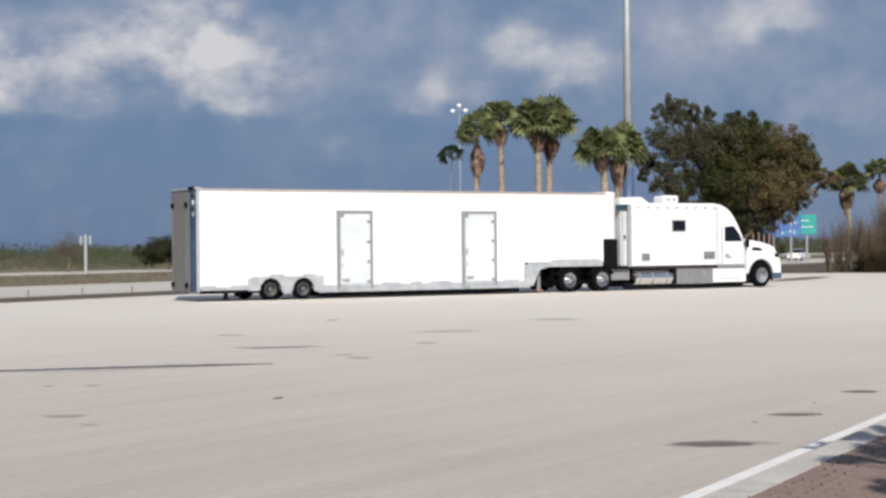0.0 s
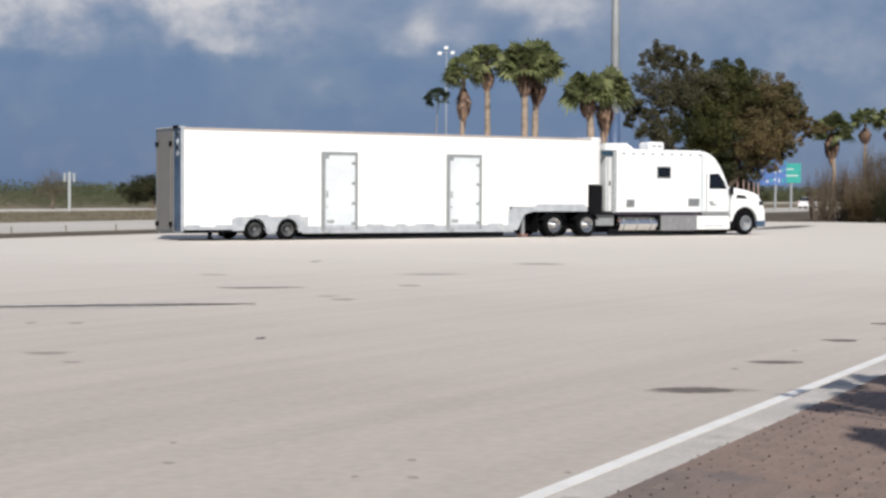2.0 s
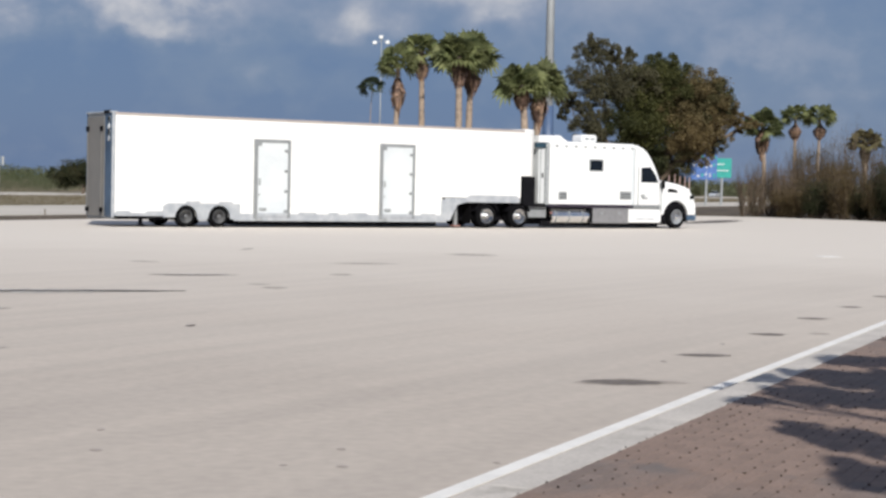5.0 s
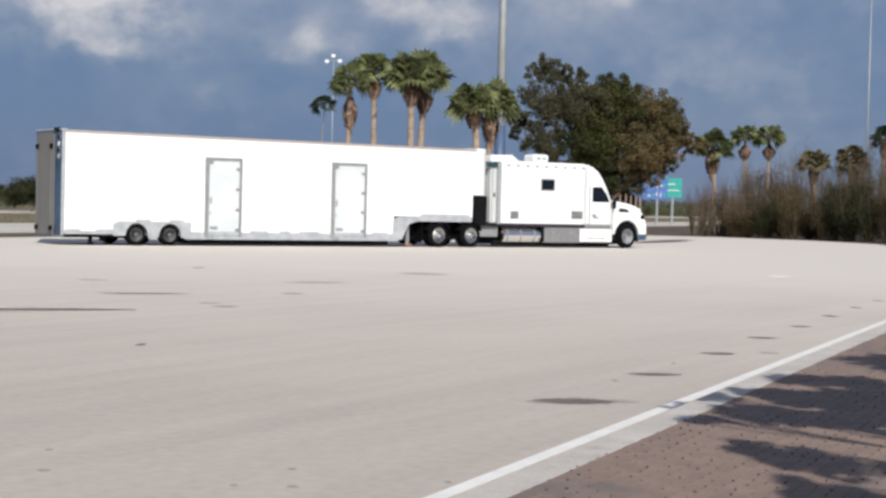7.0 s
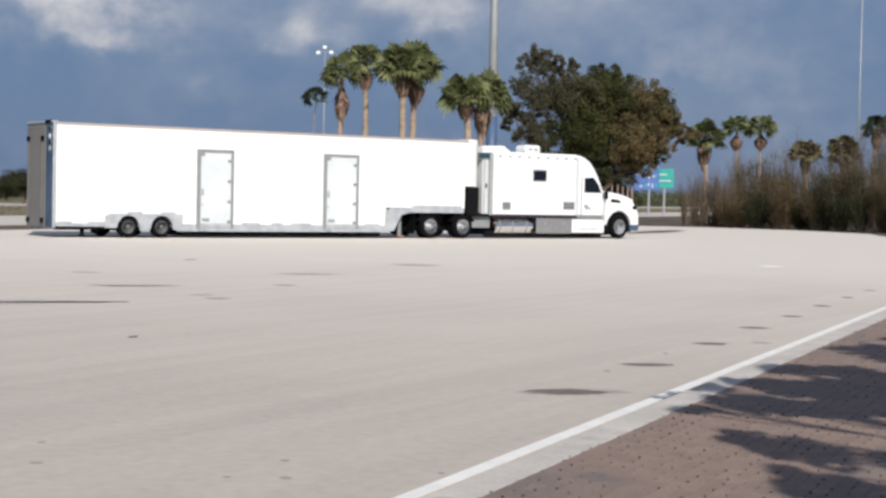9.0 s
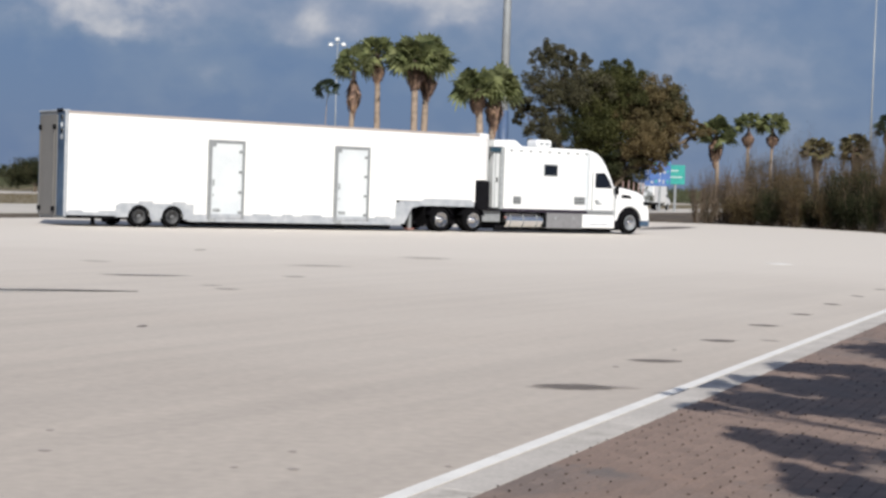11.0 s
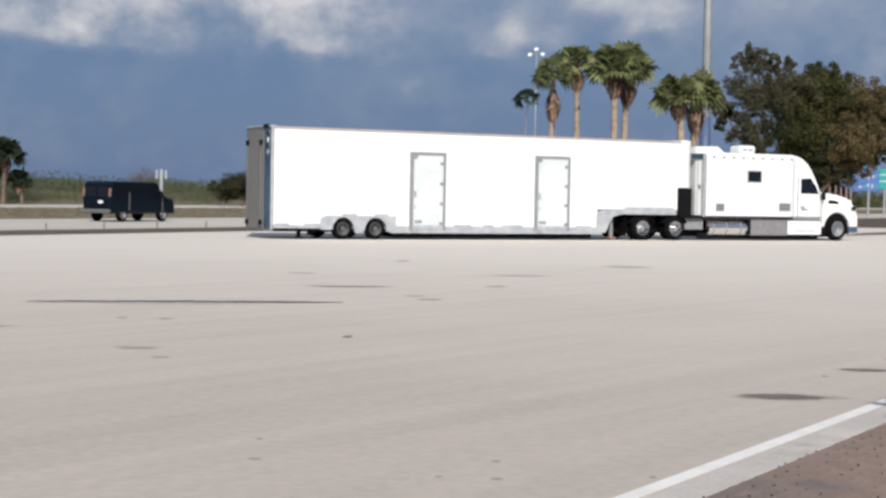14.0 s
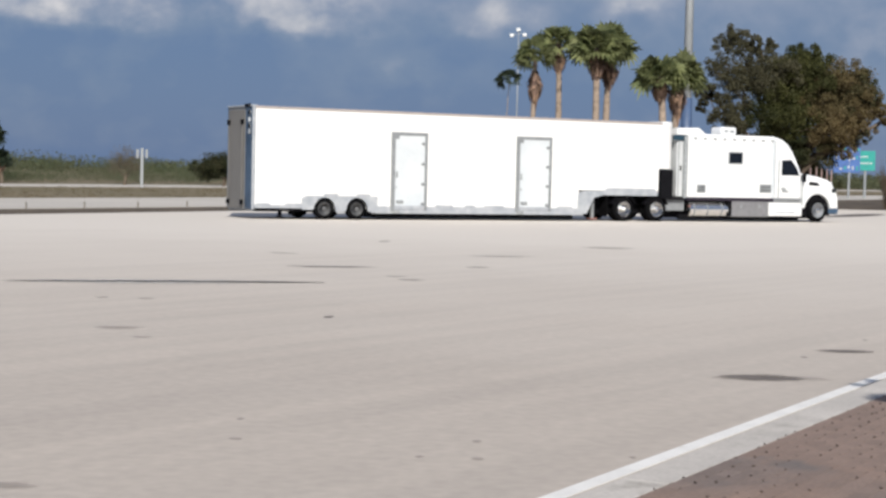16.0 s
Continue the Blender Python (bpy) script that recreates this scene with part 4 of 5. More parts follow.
G, T, W = "oak_green", "oak_tan", "oak_grey"
broad_tree(10.4, 113.0, "broad uneven live oak, olive green, browning on one side",
           [(-4.0, 0, 9.0, 1.7, 1.8, 1.5, W, 0.85), (-3.6, 1, 11.4, 1.4, 1.3, 1.1, W, 0.8), (-2.0, 0.5, 10.9, 0.9, 1.2, 0.8, W, 0.7), (0.9, 0.6, 10.3, 1.6, 1.4, 1.0, G, 1.0),
            (-1.2, -0.5, 9.0, 2.0, 2.2, 1.7, W, 0.9), (0.9, 0, 9.0, 2.2, 2.3, 1.6, G, 1.1), (3.6, 0.5, 8.8, 2.0, 2.1, 1.5, T, 0.9), (4.6, 0.8, 8.2, 1.4, 1.4, 1.3, "oak_leaf", 1.0),
            (4.9, 0, 6.8, 1.3, 1.7, 1.4, T, 0.9), (-4.0, -1, 6.2, 1.4, 1.8, 1.3, W, 0.85), (-0.5, -1.2, 6.4, 2.2, 2.0, 2.0, G, 1.0), (2.6, -1, 6.4, 2.0, 2.0, 1.9, T, 0.9), (-5.5, 0.5, 7.5, 0.9, 1.1, 0.8, W, 0.9),
            (3.2, 0.2, 4.6, 1.3, 1.4, 1.0, T, 0.8), (0.8, 0, 4.0, 2.0, 1.8, 1.3, "oak_leaf", 1.0), (-2.4, 0.4, 4.4, 1.8, 1.6, 1.2, W, 0.9), (6.7, 0.6, 6.5, 1.1, 0.8, 0.45, T, 0.8), (5.8, 0.6, 7.0, 0.8, 0.8, 0.5, T, 0.7),
            (1.6, 1.6, 2.5, 1.9, 1.2, 1.6, "oak_leaf", 1.0), (-0.9, 1.6, 2.6, 1.8, 1.2, 1.5, "oak_leaf", 1.0), (4.4, 0.6, 5.2, 1.1, 1.2, 0.8, W, 0.6), (0.6, 0.8, 7.8, 2.8, 1.9, 2.0, "oak_leaf", 1.0), (3.0, 0.8, 7.2, 2.4, 1.8, 1.8, "oak_leaf", 0.9)],
           "oak_leaf", 170000, 0.075, 5, 0.42, 2.2)


def shrub(x, y, w, h, seed, leaf, label, count=1400, size=0.12, name="bush", twigs=8):
    rng = random.Random(seed)
    t = empty(name, pose(x, y, -0.06), label, "shrub", "roadside brush")
    bm = bmesh.new()
    verts, faces = [], []
    for i in range(9):
        a, r = rng.uniform(0, math.tau), rng.uniform(0.2, 1.0) * w * 0.45
        top = Vector((math.cos(a) * r, math.sin(a) * r, h * rng.uniform(0.55, 1.0) * (1 - 0.35 * (r / w) ** 2)))
        limb(bm, (math.cos(a) * 0.15, math.sin(a) * 0.15, 0), top, 0.04, 0.010, rng, 0.15, 3)
        for j in range(twigs):
            e = top * rng.uniform(0.5, 1.0) + Vector((rng.uniform(-0.5, 0.5), rng.uniform(-0.5, 0.5), rng.uniform(0.2, 0.9)))
            tube(bm, top * rng.uniform(0.4, 0.85), e, 0.010, 0.004, 3, False)
        for j in range(4):
            u = rng.uniform(0.2, 1.0)
            leaf_cloud(verts, faces, top * u, (w * 0.26, w * 0.26, h * 0.17), count // 36, size, rng, 0.05)
    part("wood", bm, "twig", t)
    cloud_part("foliage", verts, faces, leaf, t)
    return t


M["brown_leaf"] = leaf_mat("brown_leaf", (0.100, 0.070, 0.034), (0.074, 0.060, 0.030), 0.25)
M["green_leaf"] = leaf_mat("green_leaf", (0.029, 0.037, 0.016), (0.044, 0.041, 0.018), 0.3)
M["sapling_leaf"] = leaf_mat("sapling_leaf", (0.140, 0.115, 0.082), (0.115, 0.102, 0.068), 0.2)


def build_brush():
    rng = random.Random(77)
    # along the rounded end of the lot
    for i in range(64):
        u = (i + 0.5) / 64
        row = i % 2
        x, y = 17.2 + u * 21.0 + row * 1.6, 115.6 - u * 27.5 + row * 2.6
        x, y = x + rng.uniform(-0.6, 0.6), y + rng.uniform(-0.5, 0.9)
        h = (2.3 + 2.4 * u if row == 0 else 3.7 + 2.8 * u) + rng.uniform(-0.6, 0.8)
        low = row == 0 and rng.random() < 0.6 + 0.3 * u or u > 0.6 and rng.random() < 0.7
        if u < 0.04:
            continue
        if u < 0.14:
            shrub(x, y, 2.2, h * (0.6 if row == 0 else 0.8), 200 + i, "sapling_leaf", "low tangle of bare grey-brown twigs", 1500, 0.03, "bush", 14)
            continue
        shrub(x, y, rng.uniform(2.4, 3.4), h, 200 + i, "green_leaf" if low else "brown_leaf",
              "dense low green brush at the lot's edge" if low else "leggy brown half-bare brush at the lot's edge", 12000 if low else 9000, 0.038)
    for i in range(20):
        x, y = 23 + i * 0.85 + rng.uniform(-1, 1), 123 - i * 1.0 + rng.uniform(-2, 2)
        tall = 7 < i < 16
        shrub(x, y, 2.6, rng.uniform(5.0, 7.5) + (2.2 if tall else 0), 300 + i, "sapling_leaf", "tall thin grey-brown sapling, nearly bare", 9000 if tall else 5200, 0.032, "sapling", 16)
    for i in range(8):
        a, d = radians(8.7 + i * 0.22), rng.uniform(114, 123)
        shrub(math.sin(a) * d, math.cos(a) * d, 1.8, rng.uniform(3.2, 4.6), 340 + i, "sapling_leaf", "thin bare sapling beside the road signs", 1100, 0.026, "sapling", 12)
    # scrub on the far side of the highway, one mass
    verts, faces = [], []
    for i in range(430):
        s, o = rng.uniform(20, 560), 114 + rng.random() ** 1.6 * 45
        h = rng.uniform(1.35, 1.85) * (1 + s / 900) * (0.86 + 0.14 * math.sin(s * 0.05)) * (1.0 if rng.random() < 0.96 else 1.3)
        p = at(s, o)
        leaf_cloud(verts, faces, (p.x, p.y, h * 0.5), (3.2, 2.8, h * 0.42), 1100, 0.06, rng, 0.15, True)
    tagged(cloud_part("scrub", verts, faces, "scrub_leaf"), "far belt of low olive-green scrub beyond the highway", kind="stuff")
    verts, faces = [], []
    for i in range(160):
        a = radians(rng.uniform(-30, 24))
        r = rng.uniform(420, 700)
        h = rng.uniform(3.5, 6.5)
        leaf_cloud(verts, faces, (math.sin(a) * r, math.cos(a) * r, h * 0.45), (11, 8, h * 0.45), 700, 0.32, rng, 0.3, True)
    tagged(cloud_part("woods", verts, faces, "scrub_leaf"), "distant dark line of woods on the horizon", kind="stuff")
    verge = []
    faces = []
    for i in range(5000):
        s, o = rng.uniform(20, 260), rng.uniform(63.5, 97)
        p = at(s, o)
        leaf_cloud(verge, faces, (p.x, p.y, 0.03), (0.35, 0.35, 0.08), 5, 0.045, rng, 0.1)
    tagged(cloud_part("median_grass", verge, faces, "bush_leaf"), "tufts of dry grass on the highway median", kind="stuff")


build_brush()
tree_far = "small dark broad tree beyond the far carriageway"
broad_tree(-43.6, 164.0, tree_far, [(0, 0, 2.3, 2.4, 2.2, 1.2), (1.7, 0.3, 2.0, 1.7, 1.5, 1.1), (-1.9, 0, 1.8, 1.6, 1.5, 1.0)], "green_leaf", 20000, 0.085, 41, 0.15, 0.9, "small_tree", "tree", "trees beyond the highway")
broad_tree(-50.5, 152.0, "small reddish-brown leafless tree beyond the highway", [(0, 0, 2.6, 1.4, 1.4, 1.3), (0.9, 0.3, 2.0, 1.0, 1.2, 0.9), (-0.8, 0, 1.9, 1.0, 1.2, 0.9)], "sapling_leaf", 3600, 0.055, 42, 0.12, 0.9, "small_tree", "tree", "trees beyond the highway")


# trees that shade the walk, out of view beside the camera
def build_shade_trees():
    slope = Vector((sun_way.x, sun_way.y, 0)) / sun_way.z
    for i, (base, spots) in enumerate((
            ((7.6, 3.2), ((2.35, 14.22, 0.24, 0.31), (2.96, 14.61, 0.29, 0.33), (2.11, 12.6, 0.19, 0.24), (2.62, 13.13, 0.31, 0.5), (3.71, 15.81, 0.45, 0.43), (4.15, 15.54, 0.31, 0.63),
                          (3.16, 14.07, 0.28, 0.55), (3.08, 12.7, 0.39, 0.38), (3.67, 13.54, 0.24, 0.95), (2.2, 11.18, 0.17, 0.3), (2.3, 10.7, 0.15, 0.4), (2.54, 10.56, 0.17, 0.6),
                          (2.2, 9.74, 0.09, 0.29), (2.19, 9.21, 0.16, 0.33), (2.4, 9.01, 0.2, 0.39), (3.4, 15.72, 0.16, 0.32), (3.64, 14.41, 0.23, 0.63), (2.75, 8.6, 0.3, 0.5), (3.1, 10.2, 0.2, 0.6), (2.75, 12.75, 0.3, 0.35), (3.4, 13.0, 0.3, 0.4), (3.3, 14.0, 0.3, 0.5), (3.9, 14.4, 0.35, 0.6), (4.3, 15.1, 0.35, 0.5), (2.4, 10.9, 0.22, 0.35), (2.35, 9.4, 0.22, 0.3))),
            ((11.5, 9.0), ((5.2, 18.0, 0.6, 0.6), (6.2, 19.4, 0.6, 0.6), (7.3, 21.6, 0.7, 0.7), (5.6, 17.0, 0.8, 0.8), (7.2, 19.6, 1.0, 1.0), (8.2, 23.6, 0.9, 0.9))))):
        rng = random.Random(90 + i)
        lumps = []
        for x, y, rx, ry in spots:
            h = rng.uniform(5.2, 6.8)
            p = Vector((x - 0.05, y, 0.13)) + slope * (h - 0.13)
            lumps.append((p.x - base[0], p.y - base[1], h, rx * 1.06, ry * 0.92, min(rx, ry) * 0.4))
        broad_tree(base[0], base[1], "young broadleaf shade tree beside the brick walk", lumps, "shade_leaf", 36000, 0.05, 60 + i, 0.10, 3.0, "shade_tree", "tree", "shade trees by the walk")


build_shade_trees()


# ---- masts, signs, rails ----
def build_masts():
    m = empty("high_mast_pole", pose(3.15, 108.0, -0.06), "tall tapered galvanised lighting mast, base wrapped dark blue", "light pole")
    part("mast", tb((0, 0, 0), (0, 0, 31), 0.34, 0.19, 16), "steel", m, smooth=True)
    part("base_wrap", tb((0, 0, 0.1), (0, 0, 7.3), 0.42, 0.36, 16), "blue_base", m, "dark blue wrap on the mast foot", smooth=True)
    part("base_plate", tb((0, 0, 0), (0, 0, 0.12), 0.6, 0.6, 12), "steel", m)
    part("lamp_ring", tb((0, 0, 30.2), (0, 0, 30.5), 0.7, 0.7, 16), "steel", m)
    for i in range(6):
        a = i * math.tau / 6
        part("lamp_head", bx(math.cos(a) * 1.2 - 0.25, math.cos(a) * 1.2 + 0.25, math.sin(a) * 1.2 - 0.25, math.sin(a) * 1.2 + 0.25, 29.8, 30.2, 0.05), "sign_white", m)
        part("lamp_arm", tb((math.cos(a) * 0.6, math.sin(a) * 0.6, 30.35), (math.cos(a) * 1.2, math.sin(a) * 1.2, 30.2), 0.05, seg=8), "steel", m)
    for x, y, h in ((-24.6, 320.0, 30.6), (68.0, 261.0, 40.0)):
        m = empty("far_mast_pole", pose(x, y, -0.06), "distant slender lighting mast with white lamp heads", "light pole", "distant masts")
        part("mast", tb((0, 0, 0), (0, 0, h), 0.17, 0.08, 10), "steel", m, smooth=True)
        for dx, dz in ((-1.35, -0.5), (-0.05, 0.6), (1.25, -0.4)):
            part("lamp_head", bx(dx - 0.4, dx + 0.4, -0.4, 0.4, h + dz - 0.35, h + dz + 0.3, 0.1), "sign_white", m, "white lamp head catching the sun")
            part("lamp_arm", tb((0, 0, h - 0.2), (dx, 0, h + dz), 0.06, seg=6), "steel", m)


build_masts()


def build_signs():
    # blue services sign
    s = empty("blue_road_sign", pose(23.8, 185.0, -0.06, 0, 0, -8), "large blue services road sign on a steel post", "road sign")
    part("post", tb((0.1, 0, 0), (0.15, 0, 6.2), 0.13, seg=8), "steel", s)
    part("panel", bx(-1.6, 1.3, -0.12, -0.06, 3.0, 6.2, 0.02), "sign_blue", s, "blue sign panel")
    rng = random.Random(8)
    for i in range(18):
        x, z = -1.45 + (i % 6) * 0.46 + rng.uniform(0, 0.1), 3.2 + (i // 6) * 1.0 + rng.uniform(0, 0.35)
        part("logo_plate", bx(x, x + rng.uniform(0.14, 0.32), -0.15, -0.12, z, z + rng.uniform(0.2, 0.5)), ("panel", "alu", "sign_green")[i * 7 % 3], s)
    g = empty("green_road_sign", pose(27.0, 190.0, -0.06, 0, 0, -8), "green highway guide sign on a steel post", "road sign")
    part("post", tb((-0.6, 0, 0), (-0.6, 0, 5.5), 0.15, seg=8), "steel", g)
    part("panel", bx(-1.9, 0.5, -0.2, -0.16, 3.3, 5.6, 0.02), "sign_green", g, "green sign panel")
    for z0, x0, x1 in ((4.85, -1.6, -0.3), (4.1, -1.3, 0.2)):
        part("legend_bar", bx(x0, x1, -0.225, -0.2, z0, z0 + 0.12), "panel", g)
    p = empty("sign_post_far", pose(-45.2, 141.0, -0.06, 0, 0, 20), "tall thin white post with two small side boxes", "post")
    part("post", bx(-0.13, 0.13, -0.1, 0.1, 0, 3.6, 0.02), "steel", p)
    for x in (-0.52, 0.30):
        part("side_box", bx(x, x + 0.22, -0.1, 0.1, 2.7, 3.5, 0.02), "vent", p)


build_signs()


def build_marker_posts():
    """Slim red and white posts at the end of the lot."""
    rng = random.Random(19)
    for x in (11.65, 12.05, 12.4, 12.75, 13.05):
        p = empty("marker_post", pose(x, 110.0, -0.06), "slim red and white marker post at the lot's end", "post", "marker posts")
        h = 2.75 + rng.uniform(-0.25, 0.2)
        part("shaft", tb((0, 0, 0), (0, 0, h * 0.7), 0.05, seg=10), "sign_white", p)
        part("tip", tb((0, 0, h * 0.7), (0, 0, h), 0.05, 0.045, seg=10), "post_red", p, "faded red upper half")


M["post_red"] = mat("faded_red", (0.33, 0.23, 0.21), 0.7, vary=0.15)
build_marker_posts()


M["post_wood"] = mat("weathered_post", (0.25, 0.225, 0.19), 0.9, vary=0.2, scale=4, grain=30)


def build_rail_posts():
    """Low guard posts by the highway's edge, each with its reflector."""
    def post():
        p = empty("guard_post", SITE @ pose(0, 0, -0.06), "short grey timber guard post by the highway edge", "post", "guard posts")
        part("post", box(bmesh.new(), -0.03, 0.03, -0.03, 0.03, 0, 0.34, 0.012), "post_wood", p)
        part("reflector", box(bmesh.new(), -0.02, 0.02, -0.04, -0.03, 0.22, 0.30, 0.004), "alu_dull", p)
        return p
    first = post()
    spots = [20 + i * 3.4 for i in range(40)]
    first.matrix_basis = SITE @ pose(spots[0], 47.6, -0.06)
    for s in spots[1:]:
        copy_thing(first, SITE @ pose(s, 47.6, -0.06))


build_rail_posts()


# ---- marks on the lot ----
def blob(name, x, y, a, b, turn, seed, material, label):
    rng = random.Random(seed)
    bm = bmesh.new()
    n = 30
    ph = [rng.uniform(0, math.tau) for _ in range(4)]
    vs = []
    for i in range(n):
        w = i * math.tau / n
        r = 1 + 0.16 * math.sin(2 * w + ph[0]) + 0.12 * math.sin(3 * w + ph[1]) + 0.08 * math.sin(5 * w + ph[2])
        vs.append(bm.verts.new((a * r * math.cos(w), b * r * math.sin(w), 0)))
    bm.faces.new(vs)
    ob = part(name, bm, material)
    ob.matrix_basis = pose(x, y, 0.0045 + 0.0006 * (seed % 7), 0, 0, turn)
    return tagged(ob, label, "stain", "stains on the lot")


M["pale"] = stain_mat("worn_pale_concrete", (0.66, 0.63, 0.59), 0.7, 0.03)
M["front_shadow"] = stain_mat("painted_front_shadow", (0.15, 0.13, 0.12), 0.85)


def build_marks():
    oil = "dark oil stain soaked into a parking bay"
    for i, (x, y, w) in enumerate(((1.18, 14.56, 0.80), (2.25, 17.12, 0.50), (3.38, 19.79, 0.44), (4.45, 22.43, 0.36), (5.5, 24.87, 0.30), (6.64, 27.57, 0.25), (7.76, 30.23, 0.22),
                                   (8.9, 32.9, 0.2))):
        blob("oil_stain", x, y, w * 0.62, 0.24 if i == 0 else 0.20, 10, i, "oil", oil)
    blob("oil_stain", 1.45, 14.62, 0.35, 0.16, 0, 12, "faint", oil)
    blob("oil_stain", 4.08, 20.02, 0.14, 0.18, 0, 13, "faint", oil)
    blob("oil_stain", -5.6, 29.15, 0.85, 0.12, 20, 15, "oil", oil)
    blob("crack_edge", -5.68, 29.3, 0.80, 0.22, 12, 3, "pale", "pale worn rim of concrete round a crack")
    blob("short_crack", -5.68, 29.27, 0.70, 0.08, 12, 18, "tar", "short dark sealed crack in the concrete")
    blob("oil_stain", -3.44, 8.4, 0.16, 0.12, 0, 16, "faint", oil)
    blob("oil_stain", -3.72, 19.1, 0.065, 0.20, 0, 14, "oil", oil)
    fa = "faint grey-brown stain on the concrete"
    for i, (x, y, a, b, r) in enumerate(((-3.0, 30.3, 0.28, 0.36, 0), (-2.85, 34.7, 0.75, 0.45, 15), (-8.3, 19.1, 0.3, 0.16, 0), (-5.7, 17.0, 0.32, 0.2, 10), (-3.7, 26.2, 0.3, 0.25, 0),
                                         (-6.6, 20.9, 0.13, 0.18, 0), (-6.5, 40.6, 0.2, 0.6, 0), (-0.65, 40.2, 0.8, 0.6, 0), (-4.1, 27.0, 0.22, 0.2, 0), (-7.6, 33.5, 0.4, 0.3, 10), (1.73, 16.38, 0.045, 0.10, 0), (2.62, 18.41, 0.04, 0.10, 0), (-1.32, 9.82, 0.03, 0.05, 0), (-1.02, 10.47, 0.04, 0.05, 0), (-0.95, 9.83, 0.05, 0.05, 0), (0.02, 10.13, 0.03, 0.05, 0), (-2.6, 10.2, 0.05, 0.06, 0), (-2.78, 11.03, 0.04, 0.05, 0), (-7.23, 20.86, 0.10, 0.16, 0), (-5.15, 16.11, 0.12, 0.10, 0))):
        blob("oil_stain", x, y, a, b, r, 20 + i, "faint", fa)
    # a dark blob painted as shadow on the lot ahead of the lorry
    blob("oil_stain", 12.1, 89.5, 7.5, 1.2, 72, 40, "front_shadow", "dark patch painted as shadow on concrete ahead of the lorry")
    blob("crack_edge", -7.5, 24.1, 2.5, 0.5, 19, 6, "pale", "pale worn rim of concrete round a crack")
    # a sealed crack across the lot, in short uneven runs
    rng = random.Random(4)
    bm = bmesh.new()
    a, b = Vector((-9.6, 23.35, 0)), Vector((-4.95, 24.95, 0))
    n = 24
    prev = None
    for i in range(n + 1):
        p = a.lerp(b, i / n) + Vector((0, rng.uniform(-0.04, 0.04), 0.0105))
        w = 0.20 * math.sin(math.pi * (0.06 + 0.9 * i / n)) + rng.uniform(0.0, 0.04)
        cur = (bm.verts.new(p + Vector((0, w, 0))), bm.verts.new(p - Vector((0, w, 0))))
        if prev:
            bm.faces.new((prev[0], prev[1], cur[1], cur[0]))
        prev = cur
    tagged(part("sealed_crack", bm, "tar"), "long dark tar-sealed crack in the concrete", "crack")
    for x, y, w in ((9.15, 44.3, 0.28),):
        ob = part("paint_mark", box(bmesh.new(), -w, w, -0.35, 0.35, 0.0, 0.005), "line")
        ob.matrix_basis = pose(x, y, 0, 0, 0, 10)
        tagged(ob, "short worn white paint mark on the lot", "paint mark")


build_marks()


# ---- traffic ----
def build_van():
    v = empty("van", pose(0, 0, 0), "black full-size passenger van driving on the highway", "van")
    body = [(-2.85, 0.42), (-2.86, 1.2), (-2.72, 2.0), (-2.55, 2.1), (1.05, 2.1), (1.35, 2.02), (1.95, 1.38), (2.75, 1.18), (2.92, 0.95), (2.92, 0.42)]
    part("body", pr(body, -0.98, 0.98, "y", 0.10, 3), "van_paint", v)
    for s in (-1, 1):
        part("side_window", bx(-2.4, -0.9, s * 0.985 - 0.008, s * 0.985 + 0.008, 1.3, 1.85, 0.02), "glass", v)
        part("side_window", bx(-0.75, 0.5, s * 0.985 - 0.008, s * 0.985 + 0.008, 1.3, 1.85, 0.02), "glass", v)
        part("cab_window", pr([(0.65, 1.32), (0.65, 1.86), (1.18, 1.86), (1.68, 1.34)], s * 0.985 - 0.008, s * 0.985 + 0.008, "y"), "glass", v)
        part("tail_light", bx(-2.88, -2.70, s * 0.90 - 0.05, s * 0.90 + 0.05, 1.30, 1.72, 0.02), "rust", v)
        part("headlight", bx(2.80, 2.95, s * 0.75 - 0.14, s * 0.75 + 0.14, 0.82, 1.02, 0.02), "sign_white", v)
        part("mirror", bx(1.35, 1.5, s * 1.13 - 0.1, s * 1.13 + 0.1, 1.32, 1.6, 0.03), "dark", v)
        for x in (-1.75, 1.85):
            wheel(v, x, s * 0.97, 0.37, 0.37, 0.24, s, "toolbox")
    part("rear_window", bx(-2.87, -2.74, -0.75, -0.05, 1.32, 1.82, 0.02), "glass", v)
    part("rear_window", bx(-2.87, -2.74, 0.05, 0.75, 1.32, 1.82, 0.02), "glass", v)
    part("number_plate", bx(-2.90, -2.86, -0.45, -0.15, 0.95, 1.1), "sign_white", v)
    part("rear_bumper", bx(-3.0, -2.8, -0.95, 0.95, 0.45, 0.65, 0.03), "rim_dull", v)
    # two narrow grey upright strips on the near side of the body
    for x, z0, z1 in ((-1.25, 0.6, 1.55), (1.72, 0.5, 1.3)):
        part("side_strip", bx(x, x + 0.07, -1.0, -0.97, z0, z1, 0.01), "rim_dull", v)
    for ob in v.children:
        ob.matrix_basis = Matrix.Translation((ob.matrix_basis.translation.x * -0.14, 0, 0)) @ ob.matrix_basis
        if not ob.name.startswith("wheel"):
            for p in ob.data.vertices:
                p.co.x *= 0.86
    return v


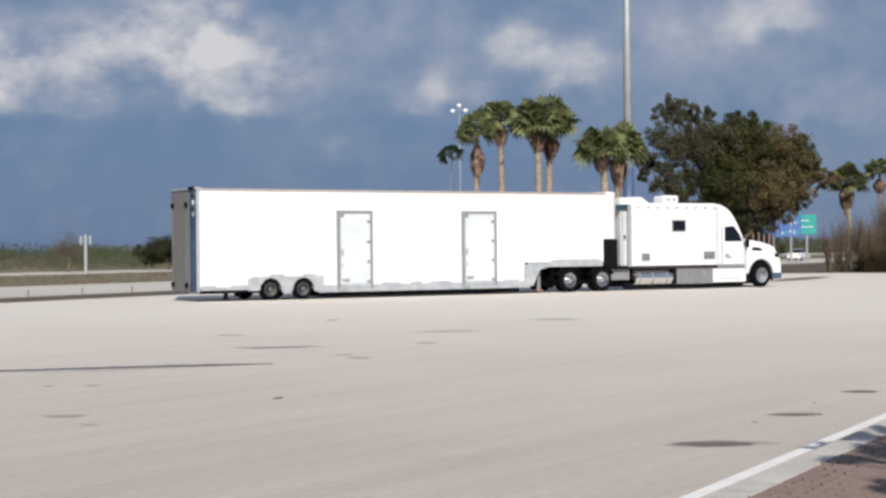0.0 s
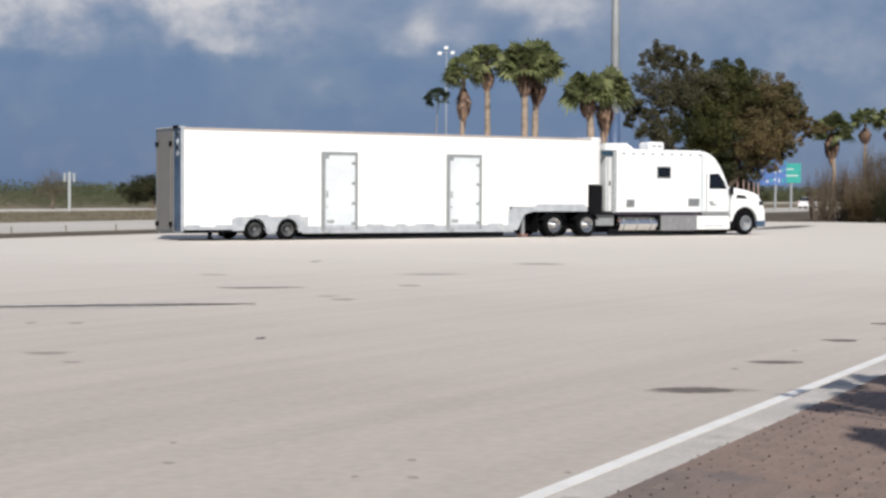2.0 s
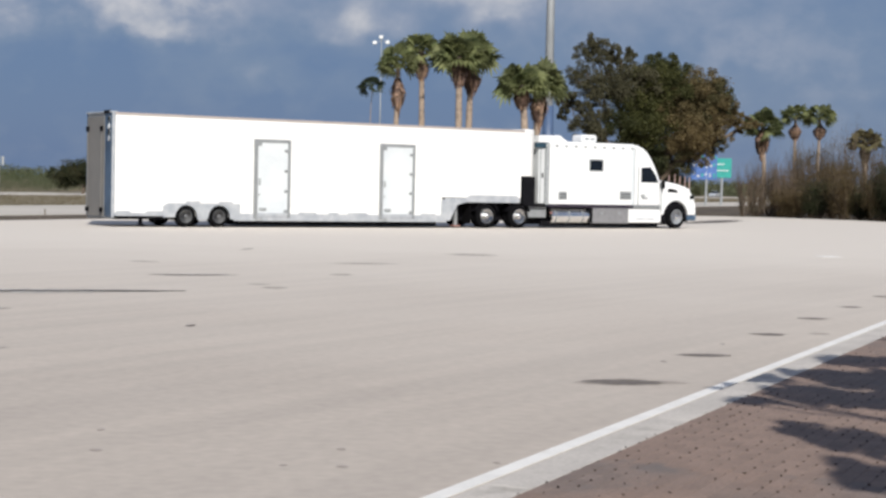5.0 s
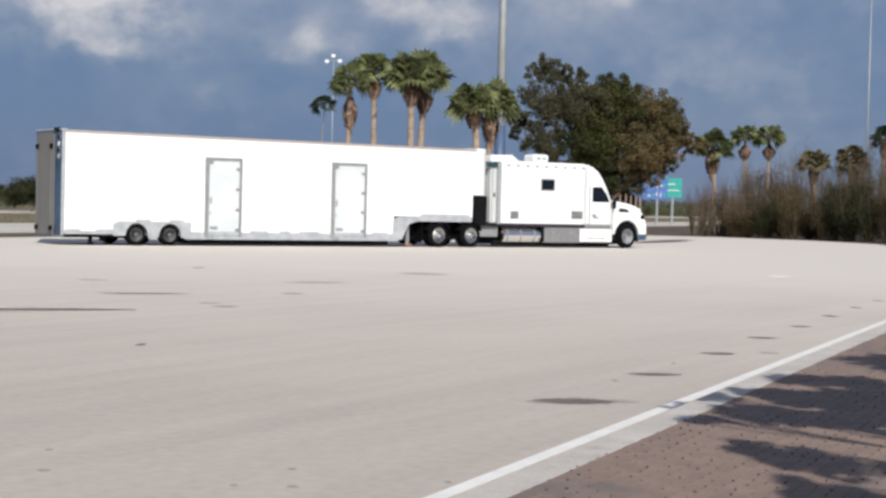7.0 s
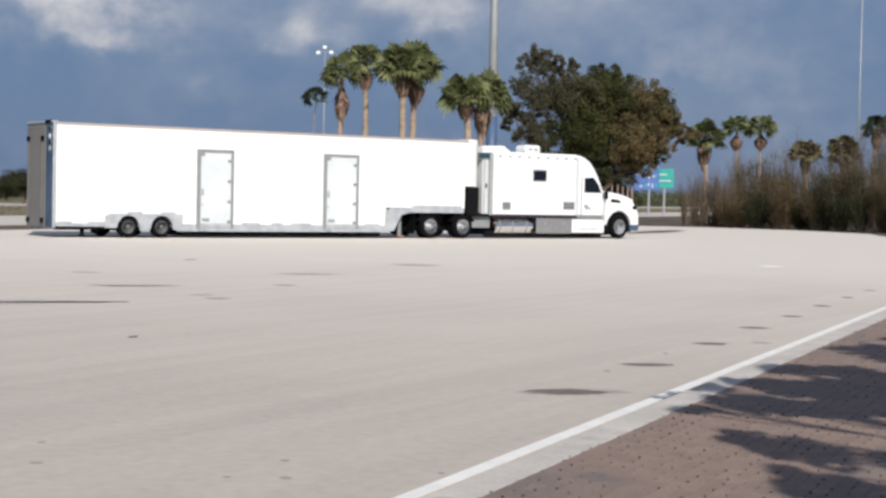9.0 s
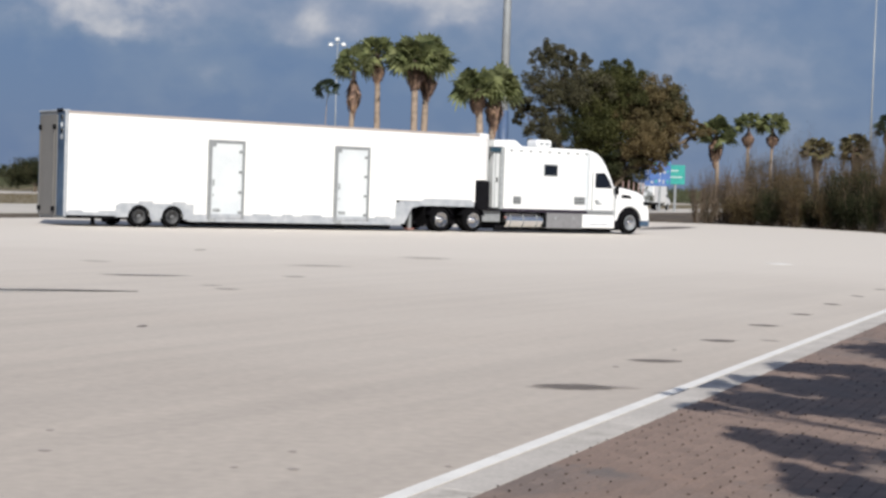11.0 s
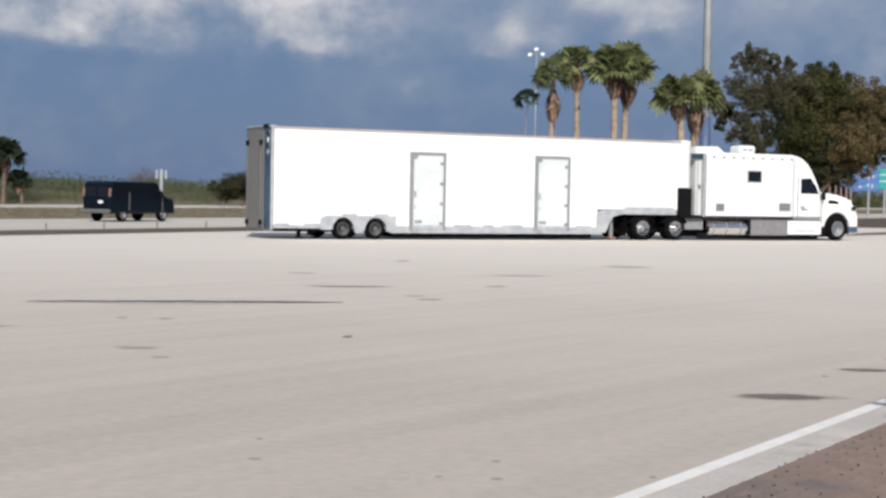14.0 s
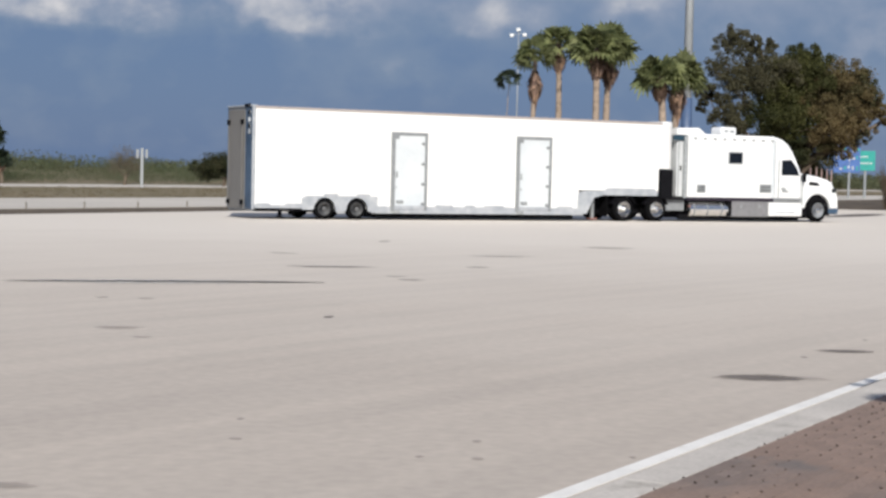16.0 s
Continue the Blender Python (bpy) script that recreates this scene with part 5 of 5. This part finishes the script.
def build_car(name, paint, label):
    c = empty(name, pose(0, 0, 0), label, "car", "cars on the highway")
    low = [(-2.25, 0.30), (-2.3, 0.75), (-2.2, 0.98), (-1.3, 1.02), (0.85, 1.0), (1.9, 0.85), (2.22, 0.66), (2.25, 0.30)]
    part("body", pr(low, -0.88, 0.88, "y", 0.08, 3), paint, c)
    top = [(-1.75, 0.98), (-1.25, 1.42), (-0.2, 1.48), (0.25, 1.40), (1.0, 0.98)]
    part("cabin", pr(top, -0.74, 0.74, "y", 0.08, 2), "glass", c)
    part("roof", pr([(-1.3, 1.41), (-0.2, 1.50), (0.3, 1.41), (-0.2, 1.44)], -0.68, 0.68, "y"), paint, c)
    for s in (-1, 1):
        part("tail_light", bx(-2.3, -2.2, s * 0.68 - 0.14, s * 0.68 + 0.14, 0.72, 0.88, 0.02), "red", c)
        for x in (-1.35, 1.4):
            wheel(c, x, s * 0.89, 0.32, 0.32, 0.2, s, "alu")
    return c


def build_box_truck():
    t = empty("box_truck", pose(0, 0, 0), "white box lorry driving away on the highway", "truck")
    part("cargo_box", bx(-4.0, 1.6, -1.2, 1.2, 0.95, 3.3, 0.05), "white", t)
    part("rear_door", bx(-4.05, -4.0, -1.05, 1.05, 1.05, 3.15, 0.02), "panel", t)
    part("cab", pr([(1.75, 0.6), (1.75, 2.3), (2.6, 2.3), (3.1, 1.55), (3.9, 1.35), (4.0, 0.6)], -1.05, 1.05, "y", 0.1, 2), "cab_white", t)
    part("chassis", bx(-3.9, 3.6, -0.5, 0.5, 0.55, 0.95), "dark", t)
    for s in (-1, 1):
        part("window", pr([(1.95, 1.55), (1.95, 2.1), (2.5, 2.1), (2.85, 1.55)], s * 1.05 - 0.01, s * 1.05 + 0.01, "y"), "glass", t)
        for x in (-2.4, 2.9):
            wheel(t, x, s * 1.08, 0.45, 0.45, 0.28, s, "alu")
    return t


van = build_van()
white_car = build_car("car", "cab_white", "white saloon car driving on the highway")
second_car = build_car("car", "cab_white", "white saloon car following on the highway")
silver_car = build_car("car", "silver", "silver saloon car on the far carriageway")
lorry = build_box_truck()


def motions():
    """Traffic at a steady speed along the highway: place along it at a known second, speed, lane."""
    for thing, t0, s0, speed, lane in ((van, 14.0, 63.0, 31.0, 57.5), (white_car, 0.0, 200.4, 25.0, 57.0), (second_car, 1.5, 200.4, 25.0, 57.0),
                                       (silver_car, 12.1, 129.0, -33.0, 103.0), (lorry, 11.5, 207.0, 25.0, 57.0)):
        turn = 66.5 if speed > 0 else 246.5
        rows = []
        for i in range(17):
            p = at(s0 + speed * (i - t0), lane)
            rows.append((float(i), pose(p.x, p.y, 0.0, 0, 0, turn)))
        walk(thing, rows)


# ---- brick walk ----
def build_bricks():
    rng = random.Random(3)
    L, W, g = 0.20, 0.10, 0.002
    me = bpy.data.meshes.new("brick")
    bm = box(bmesh.new(), g / 2, L - g / 2, g / 2, W - g / 2, 0, 0.03)
    top = [e for e in bm.edges if all(v.co.z > 0.02 for v in e.verts)]
    bmesh.ops.bevel(bm, geom=top, offset=0.0015, segments=1, affect="EDGES")
    bm.to_mesh(me)
    bm.free()
    me.materials.append(M["brick"])
    vs = [v.co.copy() for v in me.vertices]
    fs = [tuple(p.vertices) for p in me.polygons]
    verts, faces = [], []
    count = 0
    rows = int(4.4 / W)
    for r in range(rows):
        o = 3.245 - (r + 1) * W
        for c in range(166):
            s = -2.9 + c * L + (0.1 if r % 2 else 0)
            z = 0.1 + rng.uniform(-0.0007, 0.0007)
            if 9.0 < s < 12.2 and 1.5 < o and count < 270:
                ob = new("brick", me)
                ob.parent = pavement
                ob.matrix_basis = Matrix.Translation((s, o, z))
                count += 1
            else:
                n = len(verts)
                verts.extend([(v.x + s, v.y + o, v.z + z) for v in vs])
                faces.extend([tuple(i + n for i in f) for f in fs])
    rest = cloud_part("brick_courses", verts, faces, "brick", pavement)
    rest["kind"] = "stuff"
    # dark crumbs and acorns caught where the joints meet
    verts, faces = [], []
    for r in range(24):
        for c in range(190):
            s, o = 7.0 + c * 0.1, 3.245 - r * W
            if rng.random() < (0.72 if s < 13 else 0.3) and (c + r) % 2 == 0 or rng.random() < 0.02:
                p = at(s + rng.uniform(-0.018, 0.018), o + rng.uniform(-0.012, 0.012), 0.134)
                leaf_cloud(verts, faces, p, (0.007, 0.007, 0.006), 7, rng.uniform(0.003, 0.009), rng, 0.6)
    tagged(cloud_part("acorns", verts, faces, "acorn"), "dark acorns and crumbs caught in the brick joints", kind="stuff")


build_bricks()
motions()
